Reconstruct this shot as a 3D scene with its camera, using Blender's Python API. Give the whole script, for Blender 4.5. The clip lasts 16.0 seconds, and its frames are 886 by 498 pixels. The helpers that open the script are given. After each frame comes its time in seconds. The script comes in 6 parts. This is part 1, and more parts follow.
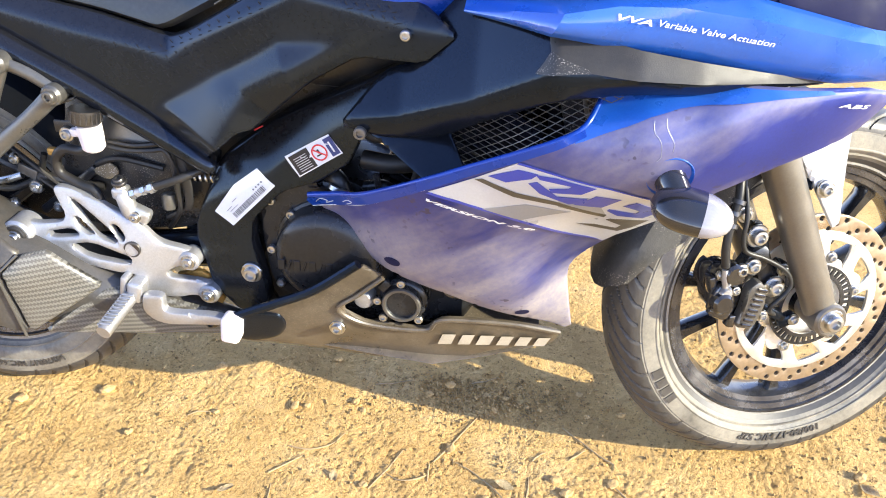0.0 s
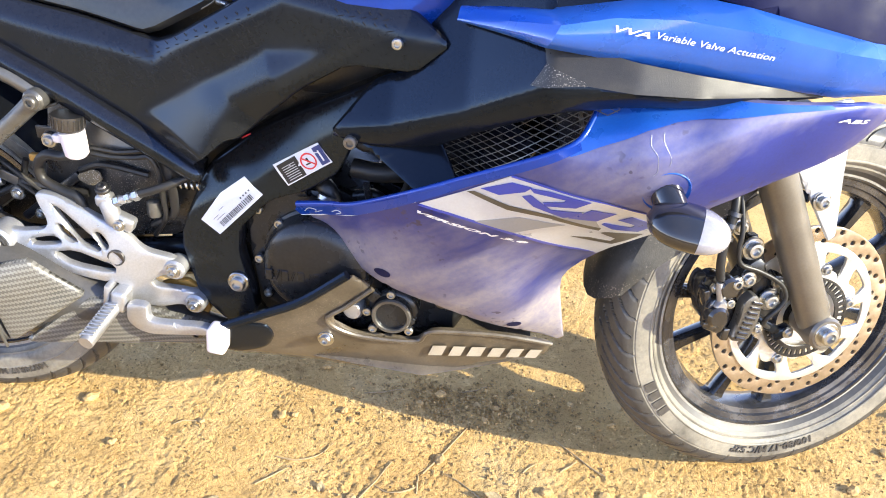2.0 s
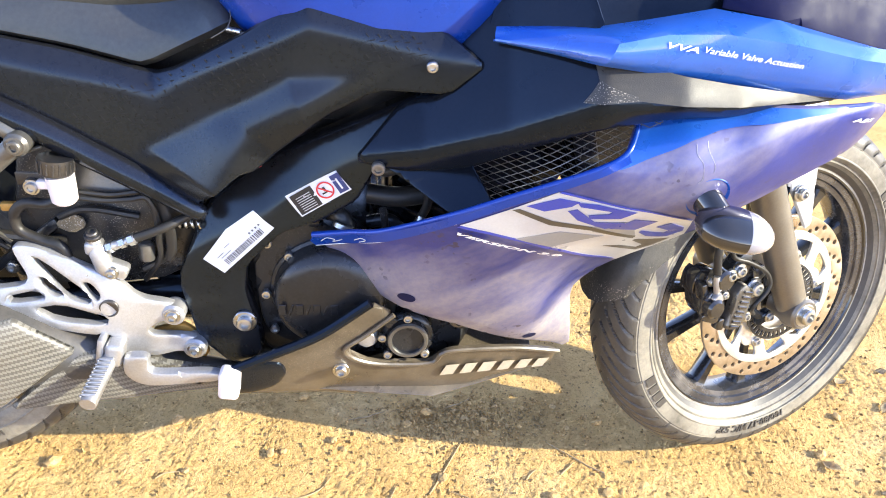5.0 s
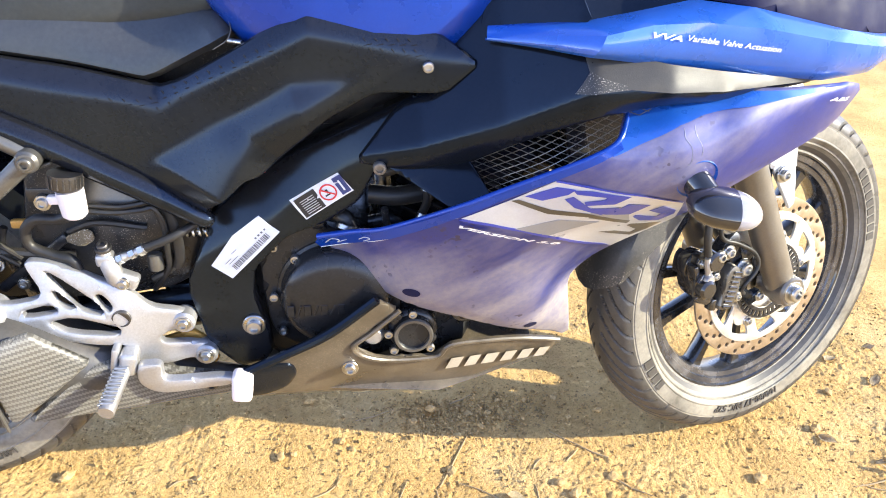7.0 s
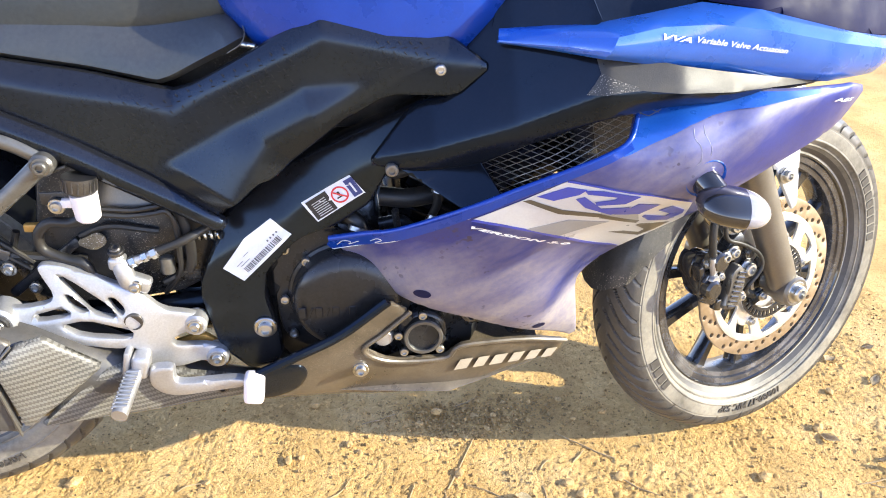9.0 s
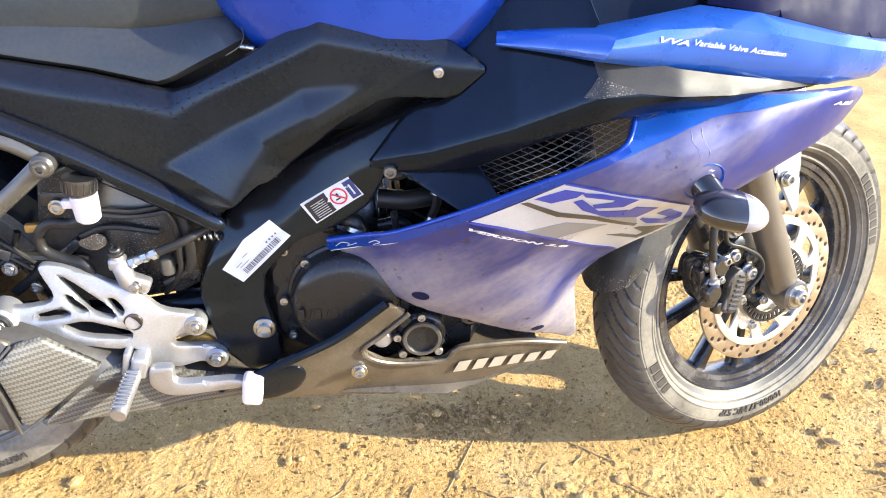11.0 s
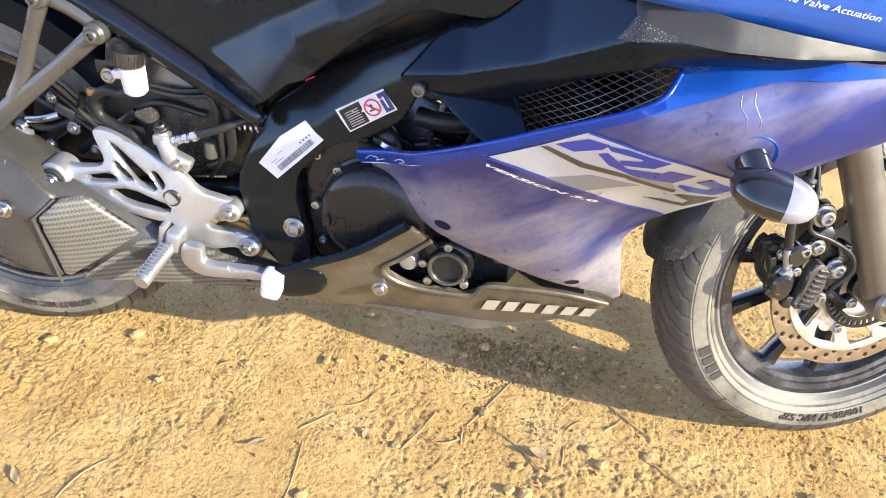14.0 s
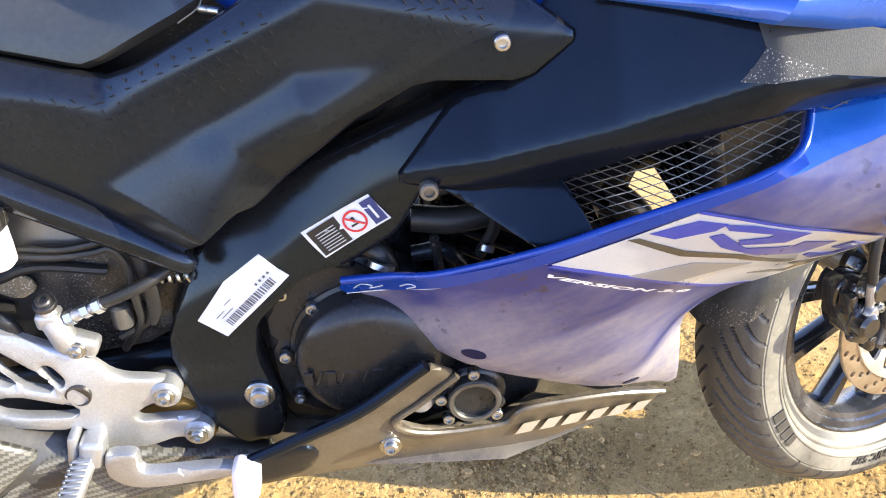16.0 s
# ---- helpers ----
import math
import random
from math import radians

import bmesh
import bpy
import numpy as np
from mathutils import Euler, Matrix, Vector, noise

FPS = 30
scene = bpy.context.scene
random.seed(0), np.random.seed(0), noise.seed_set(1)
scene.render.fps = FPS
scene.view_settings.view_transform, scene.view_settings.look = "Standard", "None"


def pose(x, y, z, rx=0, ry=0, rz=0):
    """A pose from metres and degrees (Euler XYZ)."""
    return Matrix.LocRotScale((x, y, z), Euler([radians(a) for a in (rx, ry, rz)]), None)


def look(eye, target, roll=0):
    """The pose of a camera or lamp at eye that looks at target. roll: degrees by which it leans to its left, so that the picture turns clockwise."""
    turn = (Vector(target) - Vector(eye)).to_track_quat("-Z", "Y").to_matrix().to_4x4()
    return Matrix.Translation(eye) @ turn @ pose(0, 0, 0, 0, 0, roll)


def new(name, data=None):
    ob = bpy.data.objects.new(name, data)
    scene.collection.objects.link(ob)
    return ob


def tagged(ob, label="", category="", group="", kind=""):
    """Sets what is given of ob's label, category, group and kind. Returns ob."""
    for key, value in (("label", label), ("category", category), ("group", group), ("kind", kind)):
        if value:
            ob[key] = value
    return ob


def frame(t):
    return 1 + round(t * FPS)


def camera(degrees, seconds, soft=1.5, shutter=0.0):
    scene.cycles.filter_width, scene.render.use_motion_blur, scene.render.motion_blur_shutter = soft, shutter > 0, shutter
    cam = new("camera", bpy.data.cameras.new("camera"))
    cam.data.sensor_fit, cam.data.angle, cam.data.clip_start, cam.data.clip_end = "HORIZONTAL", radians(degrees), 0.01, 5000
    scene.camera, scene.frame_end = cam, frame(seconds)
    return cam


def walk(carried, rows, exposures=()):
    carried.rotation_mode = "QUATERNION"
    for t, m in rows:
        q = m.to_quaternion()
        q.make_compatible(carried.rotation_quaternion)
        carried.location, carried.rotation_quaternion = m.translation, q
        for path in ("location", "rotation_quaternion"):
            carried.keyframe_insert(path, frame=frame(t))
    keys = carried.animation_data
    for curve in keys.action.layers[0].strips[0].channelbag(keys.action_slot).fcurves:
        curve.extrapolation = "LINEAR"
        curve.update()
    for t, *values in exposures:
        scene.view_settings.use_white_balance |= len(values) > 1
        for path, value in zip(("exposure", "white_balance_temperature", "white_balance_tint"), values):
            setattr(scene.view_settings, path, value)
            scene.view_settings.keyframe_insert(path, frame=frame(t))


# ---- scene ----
cam = camera(56.9, 16.0, soft=1.0)
PATH = [
    (0, (0.01, 0.023, 1.014), (-0.005, 1.742, -0.009), 1.4),
    (0.5, (0.012, 0.029, 1.02), (0.005, 1.749, -0.001), 1.7),
    (1, (0.013, 0.045, 1.013), (0.02, 1.763, -0.01), 1.8),
    (1.5, (0.012, 0.049, 1.015), (0.024, 1.767, -0.009), 1.9),
    (2, (0.007, 0.05, 1.019), (0.018, 1.766, -0.008), 2.2),
    (2.5, (-0.071, 0.061, 1.011), (-0.062, 1.779, -0.014), 2.6),
    (3, (-0.226, 0.066, 1.021), (-0.028, 1.787, 0.022), 1.5),
    (3.5, (-0.28, 0.066, 1.022), (0.043, 1.78, 0.043), -0.9),
    (4, (-0.262, 0.085, 1.017), (0.102, 1.786, 0.029), 0.9),
    (4.5, (-0.232, 0.095, 1.016), (0.146, 1.789, 0.022), 2.9),
    (5, (-0.219, 0.086, 1.024), (0.157, 1.775, 0.022), 3.5),
    (7.5, (-0.264, 0.044, 1.021), (0.164, 1.738, 0.047), 0.9),
    (8, (-0.274, 0.039, 1.016), (0.162, 1.732, 0.044), 1.1),
    (8.5, (-0.282, 0.042, 1.018), (0.161, 1.736, 0.052), 1.2),
    (9, (-0.282, 0.044, 1.018), (0.163, 1.742, 0.059), 1.2),
    (11.5, (-0.258, 0.039, 1.019), (0.161, 1.746, 0.064), 1.1),
    (12, (-0.239, 0.053, 1.005), (0.173, 1.744, 0.021), 1.2),
    (12.5, (-0.19, 0.059, 1.009), (0.212, 1.728, -0.017), 1.8),
    (13, (-0.073, 0.08, 0.995), (0.132, 1.754, -0.081), 6.9),
    (13.5, (-0.016, 0.093, 0.999), (-0.028, 1.734, -0.144), 6.8),
    (14, (-0.047, 0.073, 1.014), (-0.079, 1.715, -0.128), 3.8),
    (14.5, (-0.092, 0.07, 1.002), (-0.098, 1.716, -0.134), 3.8),
    (15, (-0.152, 0.062, 0.997), (-0.118, 1.72, -0.122), 3.1),
    (15.5, (-0.185, 0.17, 0.966), (0.016, 1.83, -0.132), 1.5),
    (16, (-0.219, 0.378, 0.951), (0.121, 2.017, -0.144), -1.0),
]
walk(cam, [(t, look(eye, target, roll)) for t, eye, target, roll in PATH],
     exposures=[(0, 1.60), (2.5, 1.64), (3.5, 1.78), (5.0, 1.80), (8.0, 1.66), (12.0, 1.68), (13.2, 1.44), (15.0, 1.48), (16, 1.72)])

# ---- light ----
SUN_AZ, SUN_EL = radians(-16), radians(21.5)      # where the sun stands, from the machine's front towards its right side
YAW = radians(-7)
world = bpy.data.worlds.new("sky")
scene.world = world
world.use_nodes = True
wn = world.node_tree.nodes
sky = wn.new("ShaderNodeTexSky")
sky.sky_type = "NISHITA"
sky.sun_disc = False
sky.dust_density, sky.ozone_density, sky.air_density, sky.altitude = 0.2, 3.0, 1.0, 1500
sky.sun_elevation = SUN_EL
sun_dir = Vector((math.cos(SUN_AZ + YAW) * math.cos(SUN_EL), math.sin(SUN_AZ + YAW) * math.cos(SUN_EL), math.sin(SUN_EL)))
sky.sun_rotation = math.atan2(sun_dir.x, sun_dir.y)
wn["Background"].inputs["Strength"].default_value = 0.27
tint = wn.new("ShaderNodeMix")
tint.data_type, tint.blend_type = "RGBA", "MULTIPLY"
tint.inputs["Factor"].default_value, tint.inputs["B"].default_value = 1.0, (1.24, 0.94, 0.91, 1)
world.node_tree.links.new(sky.outputs[0], tint.inputs["A"])
world.node_tree.links.new(tint.outputs["Result"], wn["Background"].inputs["Color"])
sun_lamp = new("sun", bpy.data.lights.new("sun", "SUN"))
sun_lamp.data.energy, sun_lamp.data.angle, sun_lamp.data.color = 4.1, radians(0.53), (1.0, 0.935, 0.72)
sun_lamp.matrix_world = look(sun_dir * 20, (0, 0, 0))


# ---- materials ----
def material(name, base, rough=0.5, metal=0.0, coat=0.0, vary=0.25, scale=40.0, bump=0.0, bump_scale=300.0, dust=0.0, dust_scale=9.0, dust_colour=(0.42, 0.31, 0.18), spec=0.5, rough_vary=0.12, coat_rough=0.05, speck=0.0, speck_scale=420.0, low=0.0, even=0.25, gate=0.45, speck_colour=(0.52, 0.47, 0.40), streak=None, spec_tint=None, cloud=6.0):
    """A surface with fine grain, blotches at a larger scale and, where dust is above nought, a patchy layer of dry dust."""
    m = bpy.data.materials.new(name)
    m.use_nodes = True
    nt = m.node_tree
    n, l = nt.nodes, nt.links
    b = n["Principled BSDF"]
    b.inputs["Metallic"].default_value = metal
    b.inputs["Coat Weight"].default_value = coat
    b.inputs["Coat Roughness"].default_value = coat_rough
    b.inputs["Specular IOR Level"].default_value = spec
    tc = n.new("ShaderNodeTexCoord")

    if spec_tint:
        b.inputs["Specular Tint"].default_value = (*spec_tint, 1)
    smear = None
    if streak:                                      # wiped and splashed dust lies in slanting streaks
        turned = n.new("ShaderNodeMapping")
        turned.inputs["Rotation"].default_value = (0, radians(streak[0]), 0)
        l.new(tc.outputs["Object"], turned.inputs["Vector"])
        smear = n.new("ShaderNodeMapping")
        smear.inputs["Scale"].default_value = (streak[1], 1.0, streak[2])
        l.new(turned.outputs["Vector"], smear.inputs["Vector"])

    def noise_tex(sc, detail=4.0, rgh=0.55, along=False):
        t = n.new("ShaderNodeTexNoise")
        t.inputs["Scale"].default_value, t.inputs["Detail"].default_value, t.inputs["Roughness"].default_value = sc, detail, rgh
        l.new(smear.outputs["Vector"] if along and smear else tc.outputs["Object"], t.inputs["Vector"])
        return t

    def ramp(src, lo, hi, a, c):
        r = n.new("ShaderNodeMapRange")
        r.inputs["From Min"].default_value, r.inputs["From Max"].default_value = lo, hi
        r.inputs["To Min"].default_value, r.inputs["To Max"].default_value = a, c
        l.new(src, r.inputs["Value"])
        return r.outputs["Result"]

    fine, coarse = noise_tex(scale * 6), noise_tex(scale * 0.35, 5.0)
    mix = n.new("ShaderNodeMix")
    mix.data_type = "RGBA"
    mix.inputs["A"].default_value = (*[c * (1 - vary) for c in base], 1)
    mix.inputs["B"].default_value = (*[min(1, c * (1 + vary)) for c in base], 1)
    add = n.new("ShaderNodeMath")
    add.operation = "MULTIPLY_ADD"
    add.inputs[1].default_value = 0.5
    l.new(fine.outputs["Fac"], add.inputs[0])
    half = n.new("ShaderNodeMath")
    half.operation = "MULTIPLY"
    half.inputs[1].default_value = 0.5
    l.new(coarse.outputs["Fac"], half.inputs[0])
    l.new(half.outputs[0], add.inputs[2])
    l.new(ramp(add.outputs[0], 0.35, 0.65, 0, 1), mix.inputs["Factor"])
    colour = mix.outputs["Result"]
    rgh = ramp(coarse.outputs["Fac"], 0.3, 0.7, max(0.02, rough - rough_vary), min(1, rough + rough_vary))
    if dust > 0:
        d1, d2 = noise_tex(dust_scale, cloud, 0.60, True), noise_tex(dust_scale * 22, 3.0, 0.7)
        mul = n.new("ShaderNodeMath")
        mul.operation = "MULTIPLY"
        heap = d1.outputs["Fac"]
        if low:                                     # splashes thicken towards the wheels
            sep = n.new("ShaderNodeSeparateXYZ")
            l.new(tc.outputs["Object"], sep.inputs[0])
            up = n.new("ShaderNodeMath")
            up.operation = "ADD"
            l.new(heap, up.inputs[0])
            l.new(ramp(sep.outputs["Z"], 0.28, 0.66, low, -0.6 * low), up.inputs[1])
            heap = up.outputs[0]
        l.new(ramp(heap, 0.38, 0.72, 0, 1), mul.inputs[0])
        l.new(ramp(d2.outputs["Fac"], 0.30, 0.75, even, 1), mul.inputs[1])
        amt = n.new("ShaderNodeMath")
        amt.operation = "MULTIPLY"
        amt.inputs[1].default_value = dust
        l.new(mul.outputs[0], amt.inputs[0])
        dm = n.new("ShaderNodeMix")
        dm.data_type = "RGBA"
        l.new(amt.outputs[0], dm.inputs["Factor"])
        l.new(colour, dm.inputs["A"])
        dm.inputs["B"].default_value = (*dust_colour, 1)
        colour = dm.outputs["Result"]
        ra = n.new("ShaderNodeMix")
        l.new(amt.outputs[0], ra.inputs["Factor"])
        l.new(rgh, ra.inputs["A"])
        ra.inputs["B"].default_value = 0.95
        rgh = ra.outputs["Result"]
        if coat:
            cw = n.new("ShaderNodeMath")
            cw.operation = "MULTIPLY_ADD"
            cw.inputs[1].default_value, cw.inputs[2].default_value = -coat, coat
            l.new(amt.outputs[0], cw.inputs[0])
            l.new(cw.outputs[0], b.inputs["Coat Weight"])
    if speck > 0:
        s1, s2 = noise_tex(speck_scale, 1.0, 0.5), noise_tex(14.0, 3.0, 0.6)
        sm = n.new("ShaderNodeMath")
        sm.operation = "MULTIPLY"
        l.new(ramp(s1.outputs["Fac"], 0.62, 0.68, 0, speck), sm.inputs[0])
        l.new(ramp(s2.outputs["Fac"], gate, gate + 0.15, 0, 1), sm.inputs[1])
        sx = n.new("ShaderNodeMix")
        sx.data_type = "RGBA"
        l.new(sm.outputs[0], sx.inputs["Factor"])
        l.new(colour, sx.inputs["A"])
        sx.inputs["B"].default_value = (*speck_colour, 1)
        colour = sx.outputs["Result"]
    l.new(colour, b.inputs["Base Color"])
    l.new(rgh, b.inputs["Roughness"])
    if bump:
        bt = noise_tex(bump_scale, 3.0)
        bn = n.new("ShaderNodeBump")
        bn.inputs["Strength"].default_value, bn.inputs["Distance"].default_value = min(1.0, bump), 0.001
        l.new(bt.outputs["Fac"], bn.inputs["Height"])
        l.new(bn.outputs["Normal"], b.inputs["Normal"])
    return m


BLUE = material("blue_metallic_paint", (0.010, 0.090, 0.43), 0.30, 0.25, 0.8, 0.08, 60, dust=0.05, dust_scale=14, coat_rough=0.06)
# nose blue taken almost to black: the cheek's shade is in the colour
SHADED_BLUE = material("shade_darkened_nose_blue", (0.004, 0.006, 0.036), 0.60, 0.0, 0.0, 0.1, 60, dust=0.02, spec=0.10)
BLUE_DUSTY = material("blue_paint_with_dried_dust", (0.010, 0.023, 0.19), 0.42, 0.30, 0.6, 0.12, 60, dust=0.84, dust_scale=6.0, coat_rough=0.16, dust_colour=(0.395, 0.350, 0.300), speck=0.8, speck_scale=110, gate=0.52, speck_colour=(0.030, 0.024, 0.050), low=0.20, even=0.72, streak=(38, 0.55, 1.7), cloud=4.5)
LIP_BLUE = material("deep_blue_gloss_paint", (0.003, 0.040, 0.29), 0.30, 0.20, 0.35, 0.08, 60, dust=0.02, dust_scale=14, coat_rough=0.06, spec=0.3)
BLUE_PLAIN = material("plain_blue_ink", (0.020, 0.042, 0.34), 0.35, 0.0, 0.5, 0.1, 60, dust=0.15)
SATIN = material("satin_black_paint", (0.0085, 0.0090, 0.0108), 0.19, 0.0, 0.0, 0.2, 30, 0.012, 1400, dust=0.008, dust_scale=18, spec=0.35, rough_vary=0.05, spec_tint=(0.62, 0.88, 1.34))
EMBOSS = material("matt_black_emboss", (0.011, 0.011, 0.012), 0.6, 0.0, 0.0, 0.2, 40, spec=0.10)
PLASTIC = material("black_moulded_plastic", (0.0055, 0.0070, 0.0105), 0.17, 0.0, 0.0, 0.2, 40, 0.02, 1400, dust=0.008, dust_scale=16, spec=0.24, rough_vary=0.05, spec_tint=(0.60, 0.88, 1.34))
FRAME_BLACK = material("black_frame_paint", (0.0095, 0.0098, 0.0115), 0.20, 0.0, 0.0, 0.2, 30, 0.02, 900, dust=0.006, spec=0.33, rough_vary=0.05, spec_tint=(0.68, 0.94, 1.24))
PAN = material("dusty_dark_belly_plastic", (0.060, 0.048, 0.034), 0.30, 0.0, 0.0, 0.25, 30, 0.02, 900, dust=0.30, dust_scale=20, spec=0.6, rough_vary=0.06, speck=0.10, dust_colour=(0.36, 0.29, 0.20))
ENGINE = material("black_engine_casting", (0.016, 0.0165, 0.018), 0.27, 0.1, 0.0, 0.3, 40, 0.08, 900, dust=0.03, speck=0.06, spec=0.42, spec_tint=(0.88, 0.96, 1.1))
# grimy metal, and the black that stands for shade behind holes and gaps
GRIME_AND_SHADE = material("grimy_and_shade_black", (0.014, 0.015, 0.017), 0.33, 0.0, 0.0, 0.4, 30, 0.35, 260, dust=0.06, dust_scale=30, speck=0.32, speck_scale=520)
RUBBER = material("black_rubber", (0.012, 0.0125, 0.0135), 0.42, 0.0, 0.0, 0.25, 30, 0.2, 500, dust=0.06, dust_scale=22, spec=0.4)
TYRE = material("tyre_tread_rubber", (0.048, 0.045, 0.042), 0.42, 0.0, 0.0, 0.25, 20, 0.3, 400, dust=0.07, dust_scale=9, dust_colour=(0.36, 0.30, 0.21))
SIDEWALL = material("tyre_sidewall_caked_with_dust", (0.13, 0.12, 0.10), 0.50, 0.0, 0.0, 0.35, 22, 0.3, 500, dust=0.85, dust_scale=14, dust_colour=(0.37, 0.33, 0.25), even=0.5)
RIM_DUST = material("dusty_rim_edge", (0.22, 0.21, 0.19), 0.38, 0.2, 0.3, 0.35, 40, dust=0.7, dust_scale=20, dust_colour=(0.50, 0.46, 0.38))
SEATSKIN = material("black_seat_vinyl", (0.030, 0.031, 0.032), 0.36, 0.0, 0.0, 0.2, 30, 0.06, 1500, dust=0.04, spec=0.46, spec_tint=(0.62, 0.92, 1.25))
ALU = material("silver_cast_aluminium", (0.42, 0.42, 0.43), 0.38, 0.75, 0.0, 0.12, 60, 0.30, 700, dust=0.10)
STEEL = material("zinc_plated_steel", (0.46, 0.46, 0.45), 0.30, 1.0, 0.0, 0.1, 80, dust=0.06)
DARKSTEEL = material("dark_bolt_steel", (0.10, 0.10, 0.105), 0.35, 0.9, 0.0, 0.2, 80, dust=0.1)
FORKGREY = material("warm_grey_fork_paint", (0.165, 0.152, 0.132), 0.38, 0.55, 0.2, 0.10, 60, 0.1, 900, dust=0.15)
BRACKET = material("grey_painted_bracket", (0.12, 0.117, 0.11), 0.34, 0.6, 0.1, 0.12, 60, 0.2, 600, dust=0.10)
FLAP = material("flecked_black_mudguard_plastic", (0.032, 0.032, 0.031), 0.40, 0.0, 0.0, 0.3, 30, 0.3, 500, dust=0.20, dust_scale=18, dust_colour=(0.27, 0.255, 0.215), speck=0.4, speck_scale=420)
SHIELD = material("dusty_dark_grey_metal", (0.050, 0.048, 0.046), 0.36, 0.2, 0.0, 0.2, 40, 0.05, 700, dust=0.16, dust_scale=12)
DISC_BAND = material("brown_braked_steel", (0.46, 0.37, 0.27), 0.34, 0.85, 0.0, 0.12, 30, 0.15, 900, dust=0.15)
DISC_CORE = material("bright_disc_carrier", (0.78, 0.77, 0.74), 0.36, 0.8, 0.0, 0.06, 60, 0.2, 700)
RIM = material("black_gloss_rim", (0.012, 0.0135, 0.017), 0.20, 0.2, 0.6, 0.2, 40, dust=0.12, dust_scale=16, coat_rough=0.07, dust_colour=(0.45, 0.42, 0.37))
BARREL = material("rim_well_with_dust_film", (0.075, 0.080, 0.100), 0.20, 0.75, 0.3, 0.2, 30, dust=0.42, dust_scale=24, coat_rough=0.08, dust_colour=(0.50, 0.47, 0.41))
# lighter, rougher copy of the black plastic, with sunlight in its colour
SUNLIT_GREY = material("sunlit_plastic_grey", (0.021, 0.019, 0.0165), 0.44, 0.0, 0.0, 0.25, 60, 0.25, 1200, dust=0.03, dust_scale=40, spec=0.5)
SPECKLED = material("plastic_flecked_with_residue", (0.022, 0.021, 0.020), 0.45, 0.0, 0.0, 0.25, 60, 0.30, 1200, speck=0.95, speck_scale=640, gate=0.30, speck_colour=(0.30, 0.27, 0.23))

WHITE = material("white_sticker", (0.70, 0.71, 0.73), 0.45, 0.0, 0.2, 0.04, 60, dust=0.06)
CREAM = material("weathered_cream_print", (0.40, 0.36, 0.29), 0.5, 0.0, 0.0, 0.12, 90, dust=0.40, dust_scale=60, dust_colour=(0.25, 0.21, 0.15))
INK = material("black_print", (0.015, 0.015, 0.015), 0.5, 0.0, 0.0, 0.1, 60)
GREY_PRINT = material("faded_grey_print", (0.10, 0.10, 0.105), 0.5, 0.0, 0.0, 0.15, 60)
NAVY = material("navy_print", (0.02, 0.04, 0.16), 0.45, 0.0, 0.2, 0.1, 60)
RECESS_SHADE = material("recess_shade_blue", (0.004, 0.007, 0.040), 0.5, 0.0, 0.0, 0.1, 60, spec=0.15)
RED = material("red_print", (0.62, 0.03, 0.04), 0.45, 0.0, 0.2, 0.1, 60)
SILVER_INK = material("pale_silver_decal", (0.52, 0.54, 0.58), 0.34, 0.25, 0.6, 0.06, 60, dust=0.16)
GREY_INK = material("mid_grey_decal", (0.26, 0.28, 0.31), 0.36, 0.2, 0.6, 0.06, 60, dust=0.16)
OLIVE_INK = material("dark_olive_decal", (0.065, 0.058, 0.045), 0.40, 0.1, 0.4, 0.1, 60, dust=0.1)
TANK_WHITE = material("milky_reservoir_plastic", (0.74, 0.68, 0.68), 0.35, 0.0, 0.2, 0.05, 50, dust=0.08)
LENS = material("clear_indicator_lens", (0.25, 0.245, 0.27), 0.10, 0.0, 0.8, 0.08, 60)
GLOSSBLACK = material("gloss_black_plastic", (0.012, 0.012, 0.014), 0.12, 0.0, 0.8, 0.1, 40, dust=0.06)
GOLD = material("amber_anodised_metal", (0.50, 0.27, 0.06), 0.40, 0.15, 0.0, 0.15, 60, dust=0.1)
WIRE = material("fine_wire_mesh_metal", (0.20, 0.195, 0.18), 0.40, 0.7, 0.0, 0.1, 60)
STONE = material("sandy_pebble", (0.42, 0.28, 0.125), 0.9, 0.0, 0.0, 0.30, 60, 0.6, 200, dust=0.6, dust_scale=30, dust_colour=(0.50, 0.335, 0.145), spec=0.12)
# flecked dust, made paler for the sunlight on it
SUNLIT_DUST = material("sunlit_speckled_dust", (0.16, 0.125, 0.075), 0.5, 0.0, 0.0, 0.5, 90, 0.6, 500, speck=0.9, speck_scale=520, gate=0.2)
LEAF = material("bleached_dry_leaf", (0.50, 0.40, 0.24), 0.8, 0.0, 0.0, 0.3, 60, 0.4, 300)
GRIT = material("soil_crumbs", (0.32, 0.22, 0.102), 0.95, 0.0, 0.0, 0.4, 90, 0.5, 500, spec=0.12)
island = GRIT.node_tree.nodes.new("ShaderNodeNewGeometry")
shade = GRIT.node_tree.nodes.new("ShaderNodeMix")
shade.data_type, shade.blend_type = "RGBA", "MULTIPLY"
shade.inputs["Factor"].default_value = 1.0
tone = GRIT.node_tree.nodes.new("ShaderNodeValToRGB")
tone.color_ramp.elements[0].color, tone.color_ramp.elements[1].color = (0.55, 0.53, 0.50, 1), (1.25, 1.22, 1.18, 1)
paint = GRIT.node_tree.nodes["Principled BSDF"].inputs["Base Color"]
GRIT.node_tree.links.new(paint.links[0].from_socket, shade.inputs["A"])
GRIT.node_tree.links.new(island.outputs["Random Per Island"], tone.inputs[0])
GRIT.node_tree.links.new(tone.outputs[0], shade.inputs["B"])
GRIT.node_tree.links.new(shade.outputs["Result"], paint)
